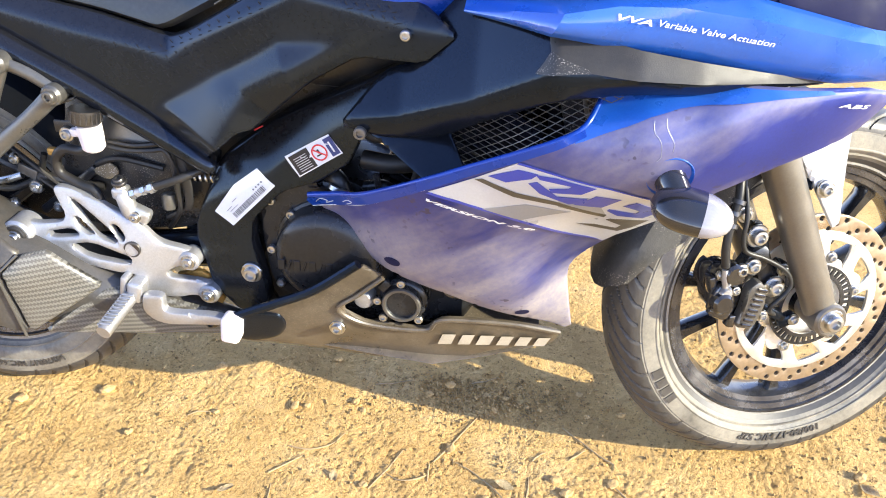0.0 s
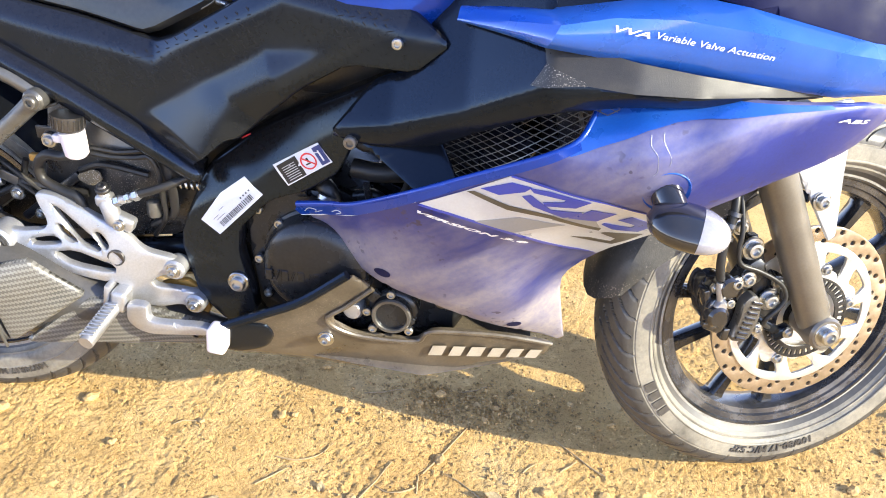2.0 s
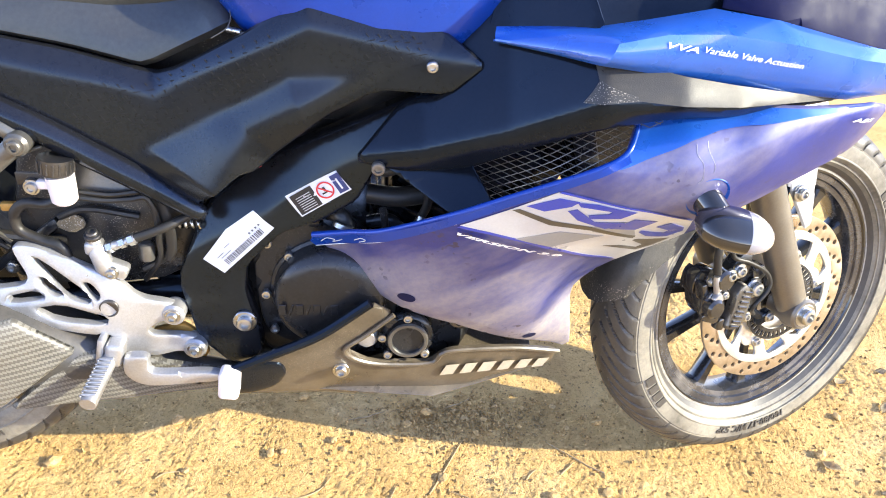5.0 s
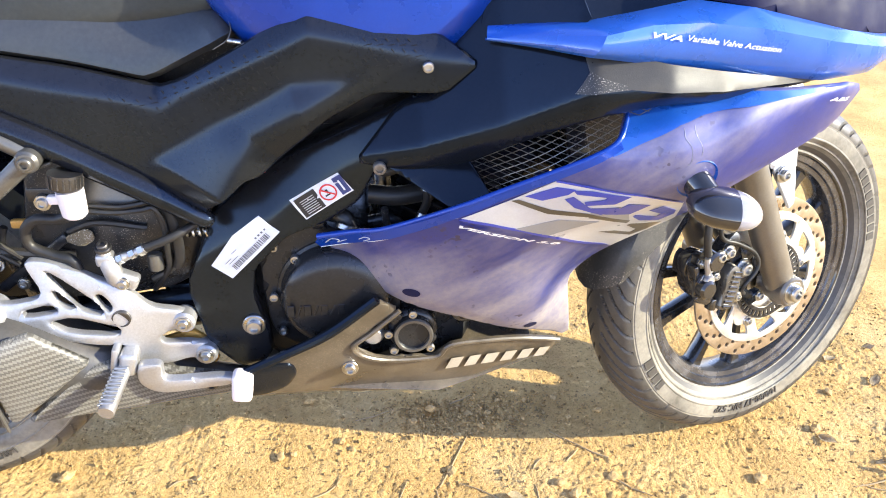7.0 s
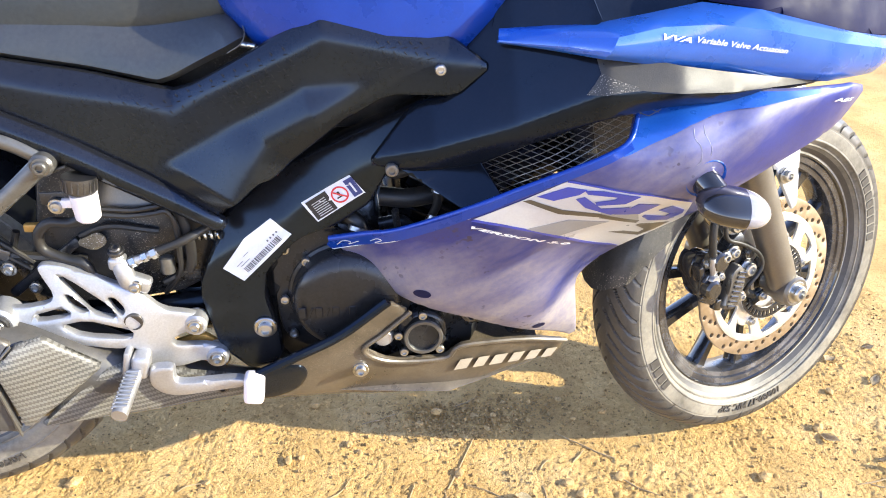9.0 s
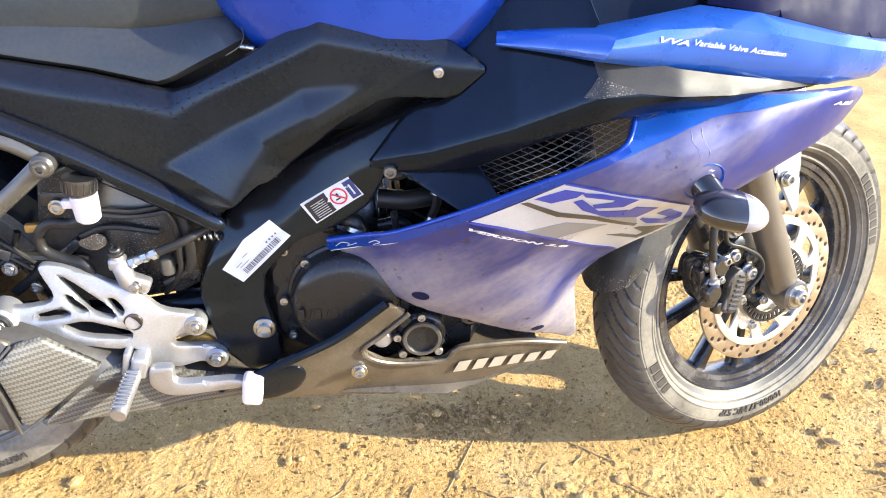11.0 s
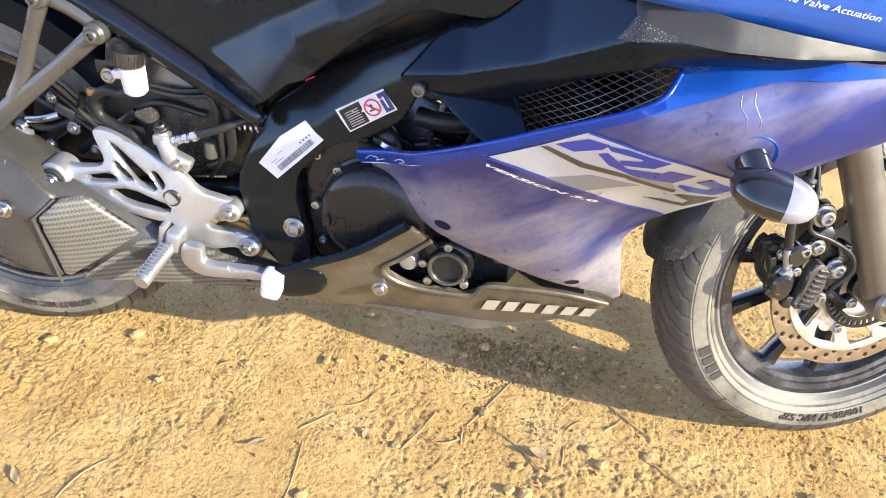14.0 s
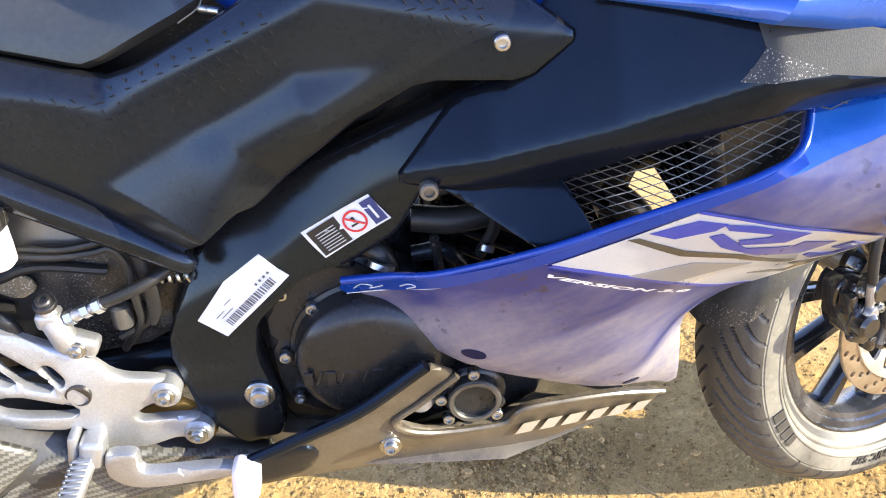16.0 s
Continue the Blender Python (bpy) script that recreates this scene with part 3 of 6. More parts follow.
FRONT_C = Vector((1.3439, 0.0355, 0.3072))
FRONT = Matrix.Translation(FRONT_C) @ pose(0, 0, 0, 0, 0, 19.4) @ pose(0, 0, 0, -6.7, 0, 0)
RF, RR = 0.303, 0.318
front_wheel = part("front_wheel", rim_mesh(0.2205, 0.045), RIM, bike, "gloss black cast front rim with dusty lip")
front_wheel.matrix_basis = FRONT
front_wheel.data.materials.append(RIM_DUST)
front_wheel.data.materials.append(BARREL)
part("tyre", tyre_mesh(RF, 0.055, 0.2235, 28), TYRE, front_wheel, "dusty black front tyre with curved sipes").data.materials.append(SIDEWALL)
part("size_lettering", arc_letters("100/80-17 M/C 52P", 0.0185, 0.2455, radians(-73), -0.0555, spacing=1.0), TYRE, front_wheel, "raised tyre size lettering")
for bar in arc_bars((0.016, 0.014, 0.014, 0.012), 0.017, 0.2530, radians(-158), -0.0555):
    part("raised_bar", bar, TYRE, front_wheel)
for bar in arc_bars((0.013,) * 9, 0.016, 0.2530, radians(4), -0.0555):
    part("raised_bar", bar, TYRE, front_wheel)
hub_bm = lathe([(0.0, -0.05), (0.030, -0.05), (0.034, -0.046), (0.036, -0.02), (0.030, 0.0), (0.036, 0.02), (0.034, 0.046), (0.030, 0.05), (0, 0.05)], seg=32)
part("hub", hub_bm, RIM, front_wheel)


def spoke_mesh(r0, r1):
    bm = bmesh.new()
    rings = []
    for t in np.linspace(0, 1, 8):
        r = r0 + (r1 - r0) * t
        w = 0.0125 - 0.004 * math.sin(math.pi * t) + (0.006 * max(0, t - 0.85) / 0.15)
        d = 0.013 + 0.002 * t
        rings.append([bm.verts.new((r, yy, zz)) for yy, zz in ((-d, -w * 0.6), (-d, w * 0.6), (-d * 0.6, w), (d * 0.6, w), (d, w * 0.6), (d, -w * 0.6), (d * 0.6, -w), (-d * 0.6, -w))])
    for a, b in zip(rings, rings[1:]):
        for j in range(8):
            bm.faces.new([a[j], a[(j + 1) % 8], b[(j + 1) % 8], b[j]])
    bmesh.ops.recalc_face_normals(bm, faces=bm.faces)
    return bm


SPOKE = spoke_mesh(0.030, 0.200)
spoke0 = part("spoke", SPOKE, RIM, front_wheel)
SPOKE_TURNS = [184.5 + 72 * i + s for i in range(5) for s in (-14.6, 14.6)]
spoke0.matrix_basis = pose(0, 0, 0, 0, -SPOKE_TURNS[0], 0)
for deg in SPOKE_TURNS[1:]:
    share("spoke", spoke0.data, pose(0, 0, 0, 0, -deg, 0), front_wheel)

# brake disc: drilled brown band on a bright carrier
band_holes = [ring_outline(0, 0, 0.113, 64)]
for i in range(20):
    for k, (r, da) in enumerate(((0.1375, 0.0), (0.129, 0.11), (0.1205, 0.20))):
        a = 2 * math.pi * i / 20 + da
        band_holes.append(ring_outline(r * math.cos(a), r * math.sin(a), 0.0042, 8))
brake_disc = part("brake_disc", slab(ring_outline(0, 0, 0.1445, 96), -0.055, -0.050, 0.0008, band_holes, 0.016), DISC_BAND, front_wheel, "drilled brake disc, brown worn steel band")
# dark ring added close behind the band so the drilled holes look shaded
part("disc_hole_shade", lathe([(.1145, -.0508), (.1430, -.0508), (.1430, -.0488), (.1145, -.0488)], seg=64, closed=True), GRIME_AND_SHADE, brake_disc, "dark ring added behind the disc band to shade its holes")
windows = []
for i in range(10):
    a0 = 2 * math.pi * i / 10 + 0.35
    pts = []
    for t in np.linspace(0, 1, 6):
        a = a0 + t * 0.40
        pts.append(((0.107 - 0.003 * t) * math.cos(a), (0.107 - 0.003 * t) * math.sin(a)))
    for t in np.linspace(1, 0, 6):
        a = a0 - 0.20 + t * 0.42
        r = (0.070 if i % 2 else 0.082) + 0.010 * math.sin(math.pi * t)
        pts.append((r * math.cos(a), r * math.sin(a)))
    windows.append(rounded(pts, 1))
carrier = part("disc_carrier", slab(ring_outline(0, 0, 0.118, 72), -0.0580, -0.0535, 0.001, [ring_outline(0, 0, 0.030, 24)] + windows, 0.016), DISC_CORE, front_wheel, "bright disc carrier with ten curved windows")
for i in range(6):
    a = 2 * math.pi * i / 6 + 0.18
    bolt(0.078 * math.cos(a), -0.0595, 0.078 * math.sin(a), 0.0065, front_wheel)
teeth = []
for i in range(40):
    a = 2 * math.pi * i / 40
    teeth.append(block((0.011, 0.003, 0.0045), Matrix.Translation((0.060 * math.cos(a), -0.068, 0.060 * math.sin(a))) @ pose(0, 0, 0, 0, -math.degrees(a), 0), 0))
teeth.append(lathe([(0.049, -0.0695), (0.055, -0.0695), (0.055, -0.0665), (0.049, -0.0665)], seg=40, closed=True))
teeth.append(lathe([(0.0645, -0.0695), (0.068, -0.0695), (0.068, -0.0665), (0.0645, -0.0665)], seg=40, closed=True))
part("toothed_ring", joined(*teeth), GRIME_AND_SHADE, front_wheel, "toothed speed sensor ring")

# rear wheel
rear_wheel = part("rear_wheel", rim_mesh(0.2205, 0.060), RIM, bike, "gloss black rear rim")
rear_wheel.data.materials.append(RIM_DUST)
rear_wheel.data.materials.append(BARREL)
rear_wheel.matrix_basis = Matrix.Translation((0, 0, RR - 0.003))
part("tyre", tyre_mesh(RR, 0.066, 0.2215, 24), TYRE, rear_wheel, "wide dusty rear tyre").data.materials.append(SIDEWALL)
part("size_lettering", arc_letters("140/70R17 M/C 66H", 0.018, 0.258, radians(-62), -0.0667), TYRE, rear_wheel, "raised tyre size lettering")
for bar in arc_bars((0.014,) * 6, 0.014, 0.262, radians(-130), -0.0667):
    part("raised_bar", bar, TYRE, rear_wheel)
spoke_r = part("spoke", spoke_mesh(0.03, 0.2), RIM, rear_wheel)
for deg in range(36, 360, 36):
    share("spoke", spoke_r.data, pose(0, 0, 0, 0, -deg, 0), rear_wheel)
part("hub", lathe([(0, -0.06), (0.035, -0.06), (0.04, -0.05), (0.04, 0.05), (0.035, 0.06), (0, 0.06)], seg=32), RIM, rear_wheel)


# ---- fork, brake and mudguard ----
RAKE = radians(24.6)
UP = (FRONT.to_3x3() @ Vector((-math.sin(RAKE), 0, math.cos(RAKE)))).normalized()          # along the steering axis
SIDE = (FRONT.to_3x3() @ Vector((0, -1, 0))).normalized()   # towards the machine's right, with the bars turned
axle_r = FRONT_C + SIDE * 0.093
axle_l = FRONT_C - SIDE * 0.093


def along(o, length, radii, seg=28):
    """A turned bar from o along the steering axis."""
    m = Matrix.Translation(o) @ Vector((0, 1, 0)).rotation_difference(UP).to_matrix().to_4x4()
    return lathe([(0, 0)] + [(r, length * t) for t, r in radii] + [(0, length)], m, seg)


fork = new("front_fork")
fork.parent = bike
for o in (axle_r, axle_l):
    leg = part("fork_leg", along(o - UP * 0.028, 0.34, ((0, 0.016), (0.02, 0.021), (0.05, 0.024), (0.5, 0.0260), (0.93, 0.0275), (0.96, 0.029), (1.0, 0.028))), FORKGREY, fork, "warm grey lower fork leg")
    part("stanchion", along(o + UP * 0.31, 0.33, ((0, 0.0205), (1, 0.0205))), STEEL, fork, "chromed fork tube")
    s = 1 if o is axle_r else -1
    m = Matrix.Translation(o) @ Vector((0, -1, 0)).rotation_difference(SIDE * s).to_matrix().to_4x4()
    part("axle_boss", lathe([(0, 0.03), (0.024, 0.03), (0.026, 0.0), (0.026, -0.024), (0.023, -0.028), (0, -0.028)], m, 28), FORKGREY, fork)
    bolt(*(o + SIDE * s * 0.028), 0.0135, fork, STEEL, True, SIDE * s, "plated axle nut", "axle_nut")
part("axle", tube([axle_l, axle_r], 0.008, smooth=False), STEEL, fork)



def w(x, y, z):
    return FRONT @ Vector((x, y, z))


def wplate(pts, y0, y1, bevel=.004):
    """A plate in wheel space."""
    bm = slab(rounded(pts, 1, .22), y0, y1, bevel, (), .02)
    bm.transform(FRONT)
    return bm


caliper = part("brake_caliper", joined(
    wplate([(-.184, .046), (-.178, .084), (-.164, .090), (-.148, .086), (-.132, .062), (-.122, .016), (-.138, .000), (-.160, .006), (-.176, .022)], -.088, -.048, .006),
    wplate([(-.190, .020), (-.186, .062), (-.158, .070), (-.145, .030), (-.158, .004)], -.101, -.090, .006),
    wplate([(-.188, .052), (-.184, .080), (-.172, .090), (-.166, .072), (-.175, .045)], -.070, -.040, .004), block((.010, .020, .030), FRONT @ pose(-.182, -.084, .062, 0, -14, 0), .002), block((.026, .010, .008), FRONT @ pose(-.176, -.096, .022, 0, 20, 0), .002), block((.012, .016, .020), FRONT @ pose(-.150, -.094, .006, 0, 10, 0), .003),
    lathe([(0, .01), (.017, .01), (.017, -.010), (.013, -.014), (0, -.014)], FRONT @ pose(-.158, -.094, .082), 24),
    lathe([(0, .01), (.016, .01), (.016, -.008), (.012, -.012), (0, -.012)], FRONT @ pose(-.172, -.100, .040), 24)), GLOSSBLACK, fork, "black two-piston brake caliper")
rib_plate = part("rib_plate", joined(wplate([(-.147, -.002), (-.118, -.008), (-.104, .026), (-.104, .056), (-.118, .072), (-.134, .060), (-.136, .030)], -.107, -.090, .004)), BRACKET, caliper, "grey ribbed caliper face plate")
rib_me = bpy.data.meshes.new("rib")
rb = block((.016, .004, .0042), None, .001, 1)
rb.to_mesh(rib_me)
rb.free()
rib_me.materials.append(GLOSSBLACK)
for k in range(8):
    share("rib", rib_me, FRONT @ pose(-.1315 + .0026 * k, -.1085, .002 + .0078 * k, 0, 15, 0), caliper)
part("bracket", joined(wplate([(-.128, .150), (-.108, .150), (-.078, .06), (-.060, .02), (-.080, .010), (-.106, .05)], -.082, -.068, .004), wplate([(-.150, .085), (-.13, .115), (-.105, .12), (-.10, .09), (-.125, .07)], -.096, -.076, .004)), ENGINE, fork, "black caliper bracket")
for x, y, z, r in ((-.122, -.088, .133, .0120), (-.083, -.090, .050, .0115), (-.172, -.092, .078, .0055), (-.150, -.100, .055, .0050), (-.149, -.104, .089, .0075), (-.129, -.100, .092, .0085), (-.100, -.098, .008, .0065), (-.142, -.080, .165, .009)):
    bolt(*w(x, y, z), r, fork, STEEL, True, SIDE)
part("banjo", joined(lathe([(0, .006), (.0095, .006), (.0095, -.005), (.0075, -.008), (0, -.008)], FRONT @ pose(-.168, -.100, .054), 20), tube([w(-.168, -.100, .058), w(-.170, -.101, .076), w(-.173, -.101, .092)], (.0038, .0060, .0048), 10)), ALU, fork, "plated hose end")
part("brake_hose", tube([w(-.173, -.101, .096), w(-.177, -.101, .125), w(-.174, -.099, .155), w(-.165, -.095, .200), w(-.160, -.075, .25), w(-.165, -.05, .33)], .0062), RUBBER, fork, "black rubber brake hose")
part("sensor_cable", tube([w(-.055, -.075, -.010), w(-.090, -.097, .018), w(-.070, -.101, .045), w(-.066, -.101, .062), w(-.080, -.101, .083), w(-.115, -.101, .104), w(-.146, -.101, .118), w(-.152, -.100, .142), w(-.150, -.095, .18), w(-.16, -.06, .30)], .0036), RUBBER, fork, "thin sensor cable")
part("cable_sleeve", tube([w(-.066, -.096, .056), w(-.067, -.096, .068)], .0055, smooth=False), RUBBER, fork)
for x, y, z in ((-.173, -.098, .158), (-.170, -.096, .175), (-.166, -.097, .192)):
    part("cable_clip", lathe([(.0068, -.003), (.0098, -.003), (.0098, .003), (.0068, .003)], FRONT @ pose(x, y, z, 80, 20, 0), 16, closed=True), DARKSTEEL, fork)
part("sensor", joined(block((.030, .016, .018), FRONT @ pose(-.048, -.080, -.012, 0, -20, 0), .004), block((.05, .008, .014), FRONT @ pose(-.075, -.084, .004, 0, 30, 0), .003)), PLASTIC, fork)
bolt(*w(-.040, -.089, -.010), .0062, fork, STEEL, True, SIDE)


def fender_mesh(a0, a1, r, half, drop, thick=0.003):
    """A mudguard: an arched strip round the wheel with turned-down flanks."""
    bm = bmesh.new()
    rows = []
    n = 40
    for i in range(n + 1):
        t = i / n
        d = drop(t)
        hw = half * (1 - 0.15 * max(0, 1 - t / 0.12) ** 2)
        sec = [(-hw * 1.02, -d), (-hw, -d * 0.5), (-hw * 0.94, -0.006), (-hw * 0.75, 0.004), (-hw * 0.4, 0.009), (0, 0.011), (hw * 0.4, 0.009), (hw * 0.75, 0.004), (hw * 0.94, -0.006), (hw, -d * 0.5), (hw * 1.02, -d)]
        turns = [radians(a0 - 6.5 * (y / half) ** 2 + (a1 - a0 + 6.5 * (y / half) ** 2) * t) for y, q in sec]
        rows.append([bm.verts.new(((r + q) * math.cos(a), y, (r + q) * math.sin(a))) for a, (y, q) in zip(turns, sec)])
    for a, b in zip(rows, rows[1:]):
        for j in range(len(a) - 1):
            bm.faces.new([a[j], a[j + 1], b[j + 1], b[j]])
    bmesh.ops.recalc_face_normals(bm, faces=bm.faces)
    bmesh.ops.solidify(bm, geom=bm.faces[:], thickness=thick)
    bm.transform(FRONT)
    return bm


mudguard = part("front_mudguard", fender_mesh(173.5, 96, RF + .013, .066, lambda t: .012 + .048 * min(1, t / .22) + .02 * math.exp(-((t - .55) / .2) ** 2)), FLAP, fork, "black textured front mudguard with pale dust specks")
stay = part("mudguard_stay", shell(rounded([(-.125, .330), (-.02, .345), (-.016, .235), (-.010, .150), (-.020, .144), (-.060, .208), (-.095, .262)], 1, .08), lambda x, z: -.104 - .03 * max(0, .25 - z), .003, .012, .003), SILVER_INK, fork, "pale silver mudguard side stay")
stay.data.transform(FRONT)
bolt(*w(-.046, -.110, .206), .0095, fork, STEEL, True, SIDE)
part("stay_spacer", tube([w(-.095, -.06, .21), w(-.06, -.10, .21)], .008, smooth=False), PLASTIC, fork)


# ---- main panels ----
def outer(name, outline, surf, mat, label, parent=None, round_times=1, ratio=0.12, twin=True, **kw):
    """A body panel on the right, and its mirror image on the left."""
    o = part(name, shell(rounded(outline, round_times, ratio), surf, **kw), mat, parent or bike, label)
    if twin:
        me = o.data.copy()
        me.transform(Matrix.Scale(-1, 4, (0, 1, 0)))
        me.flip_normals()
        share(name, me, Matrix(), parent or bike, label)
    return o


def line_side(x, z, a, b):
    """How far (x, z) lies to the right of the line from a to b."""
    d = math.dist(a, b)
    return ((x - a[0]) * (b[1] - a[1]) - (z - a[1]) * (b[0] - a[0])) / d


def soft(d, w=.007):
    """The part of d above nought, with a rounded corner."""
    return .5 * (d + math.sqrt(d * d + w * w))


Y_SIDE0 = spread([(.772, .740, -.192), (.637, .797, -.184), (.774, .781, -.190), (.834, .743, -.197), (.445, .703, -.146), (.489, .531, -.146), (.25, .70, -.139), (.3, .63, -.144), (.60, .70, -.176), (.52, .64, -.162)])


def Y_SIDE(x, z):
    """The side cover: a smooth skin with one raised facet that leans up to the sky."""
    lean = min(line_side(x, z, (.410, .602), (.600, .712)), line_side(x, z, (.600, .712), (.70, .726)) + .003)
    fold = min(line_side(x, z, (.530, .588), (.562, .645)), line_side(x, z, (.562, .645), (.645, .692)))
    left, right, crest = -line_side(x, z, (.05, .757), (.452, .683)), -line_side(x, z, (.436, .678), (.634, .779)), -line_side(x, z, (.630, .780), (.784, .756))
    shoulder = max(min(left, right), crest)
    return Y_SIDE0(x, z) - soft(.50 * lean - 1.0 * soft(fold, .011), .004) * min(1.0, max(0.0, -line_side(x, z, (.05, .757), (.490, .528))) / .048) + .75 * soft(shoulder, .010)


Y_SEAT = spread([(.445, .71, -.139), (.539, .76, -.150), (.2, .75, -.125), (.5, .80, -.100), (.2, .82, -.085), (.35, .83, -.085)])
Y_FRAME0 = spread([(.534, .363, -.156), (.578, .503, -.152), (.506, .432, -.148), (.604, .516, -.150), (.678, .561, -.156), (.445, .416, -.143), (.713, .612, -.168), (.52, .31, -.155)])


def Y_FRAME(x, z):
    """The spar: flat below, with its upper third leaning inwards."""
    return Y_FRAME0(x, z) + .55 * soft(-line_side(x, z, (.455, .452), (.82, .690)))


BLACK_X = (.60, .681, .765, .858, .946, 1.034, 1.10, 1.257, 1.40)
BLACK_Z = (.600, .619, .641, .682, .735, .7345, .7305, .7215, .710)
BLACK_Y = (-.172, -.185, -.212, -.250, -.297, -.300, -.286, -.217, -.15)


def Y_BLACK(x, z):
    """The inner side fairing: a crease runs along it, the skin falls inwards above and below."""
    zc, yc = float(np.interp(x, BLACK_X, BLACK_Z)), float(np.interp(x, BLACK_X, BLACK_Y))
    lean = .66
    return yc + lean * soft(z - zc, .006) + float(np.interp(x, (.96, 1.04), (.46, 1.3))) * soft(zc - z, .006)


# the upper fairing: stations of its lower edge, its outer crease and its inner top edge
UPPER_ROWS = [((.839, -.194, .769), (.840, -.195, .777), (.842, -.186, .785)), ((.890, -.244, .773), (.893, -.246, .788), (.893, -.215, .795)), ((.939, -.292, .775), (.952, -.293, .800), (.937, -.240, .802)),
              ((1.006, -.280, .764), (1.006, -.282, .808), (.997, -.238, .812)), ((1.077, -.266, .751), (1.070, -.274, .808), (1.077, -.209, .819)), ((1.150, -.252, .7405), (1.150, -.263, .797), (1.141, -.235, .815)),
              ((1.247, -.230, .7255), (1.247, -.240, .776), (1.276, -.212, .782)), ((1.330, -.190, .722), (1.335, -.195, .757), (1.350, -.165, .765)), ((1.420, -.120, .735), (1.425, -.122, .745), (1.430, -.090, .752))]


def Y_UPPER(x, z):
    """The outer face of the upper fairing, from its lower edge to its crease."""
    (bx, by, bz), (mx, my, mz) = [list(zip(*[row[k] for row in UPPER_ROWS])) for k in (0, 1)]
    z0, z1 = np.interp(x, bx, bz), np.interp(x, mx, mz)
    t = float(np.clip((z - z0) / (z1 - z0), 0, 1))
    return float(np.interp(x, bx, by) * (1 - t) + np.interp(x, mx, my) * t - .005 * math.sin(math.pi * t))


Y_LOWER0 = spread([(.805, .558, -.248), (.633, .497, -.161), (.651, .469, -.150), (.753, .424, -.195), (.934, .332, -.149), (1.011, .273, -.100), (.94, .556, -.252), (.914, .633, -.280), (.985, .652, -.294), (1.05, .676, -.297),
                  (1.013, .714, -.270), (1.107, .731, -.262), (1.13, .700, -.284), (1.085, .600, -.278), (1.119, .611, -.270), (1.281, .717, -.232), (1.25, .665, -.235), (.90, .44, -.205), (1.33, .70, -.19), (.99, .60, -.282), (.965, .44, -.172), (.935, .40, -.180), (1.089, .534, -.212), (1.043, .496, -.188), (1.020, .455, -.153), (.993, .396, -.122)])



def Y_LOWER(x, z):
    """The lower fairing: along its top edge a narrow facet leans up to the sky."""
    zc = float(np.interp(x, (.93, .982, 1.015, 1.048, 1.082, 1.116, 1.19, 1.275, 1.33), (.66, .671, .684, .696, .703, .709, .717, .721, .70)))
    under = line_side(x, z, (.640, .476), (1.02, .300))
    return Y_LOWER0(x, z) + .28 * soft(under, .004) * min(1.0, max(0.0, (1.03 - x) / .05)) + 1.1 * soft(z - zc, .005) * min(1.0, max(0.0, (x - .95) / .04))


Y_PAN = spread([(.669, .334, -.184), (.665, .294, -.175), (.799, .294, -.148), (.979, .247, -.097), (.711, .426, -.196), (.528, .263, -.184), (.776, .20, -.115), (.647, .225, -.140)])

# seat
seat = part("rider_seat", shell(rounded([(.10, .765), (.259, .738), (.347, .724), (.431, .705), (.452, .711), (.532, .753), (.542, .767), (.530, .785), (.486, .806), (.40, .835), (.25, .85), (.10, .87)], 1, .12), Y_SEAT, .05, .016, .022), SEATSKIN, bike, "black vinyl rider seat with piped edge")
me = seat.data.copy()
me.transform(Matrix.Scale(-1, 4, (0, 1, 0)))
me.flip_normals()
share("rider_seat", me, Matrix(), bike)
part("seat_top", block((0.46, 0.22, 0.10), pose(.30, 0, .795, 0, -6, 0), 0.03, 4), SEATSKIN, bike)

# tank
def loft(rows, n=24):
    """A body through rounded sections: x, half-width, bottom, top, squareness."""
    bm = bmesh.new()
    rings = []
    for x, hw, z0, z1, e in rows:
        cz, hz = (z0 + z1) / 2, (z1 - z0) / 2
        ring = []
        for i in range(n):
            a = 2 * math.pi * i / n
            c, s = math.cos(a), math.sin(a)
            ring.append(bm.verts.new((x, hw * math.copysign(abs(c) ** e, c), cz + hz * math.copysign(abs(s) ** e, s))))
        rings.append(ring)
    for a, b in zip(rings, rings[1:]):
        for j in range(n):
            bm.faces.new([a[j], a[(j + 1) % n], b[(j + 1) % n], b[j]])
    bm.faces.new(rings[0])
    bm.faces.new(rings[-1])
    bmesh.ops.recalc_face_normals(bm, faces=bm.faces)
    return bm


tank_bm = loft([(.50, .09, .79, .84, .8), (.52, .12, .77, .87, .7), (.58, .158, .72, .92, .5), (.66, .175, .70, .95, .5), (.76, .180, .70, .955, .5), (.84, .168, .74, .95, .6), (.90, .14, .82, .93, .75), (.93, .10, .85, .90, .8)], 40)
bmesh.ops.subdivide_edges(tank_bm, edges=tank_bm.edges[:], cuts=1, use_grid_fill=True, smooth=0.6)
part("fuel_tank", tank_bm, LIP_BLUE, bike, "glossy blue fuel tank")

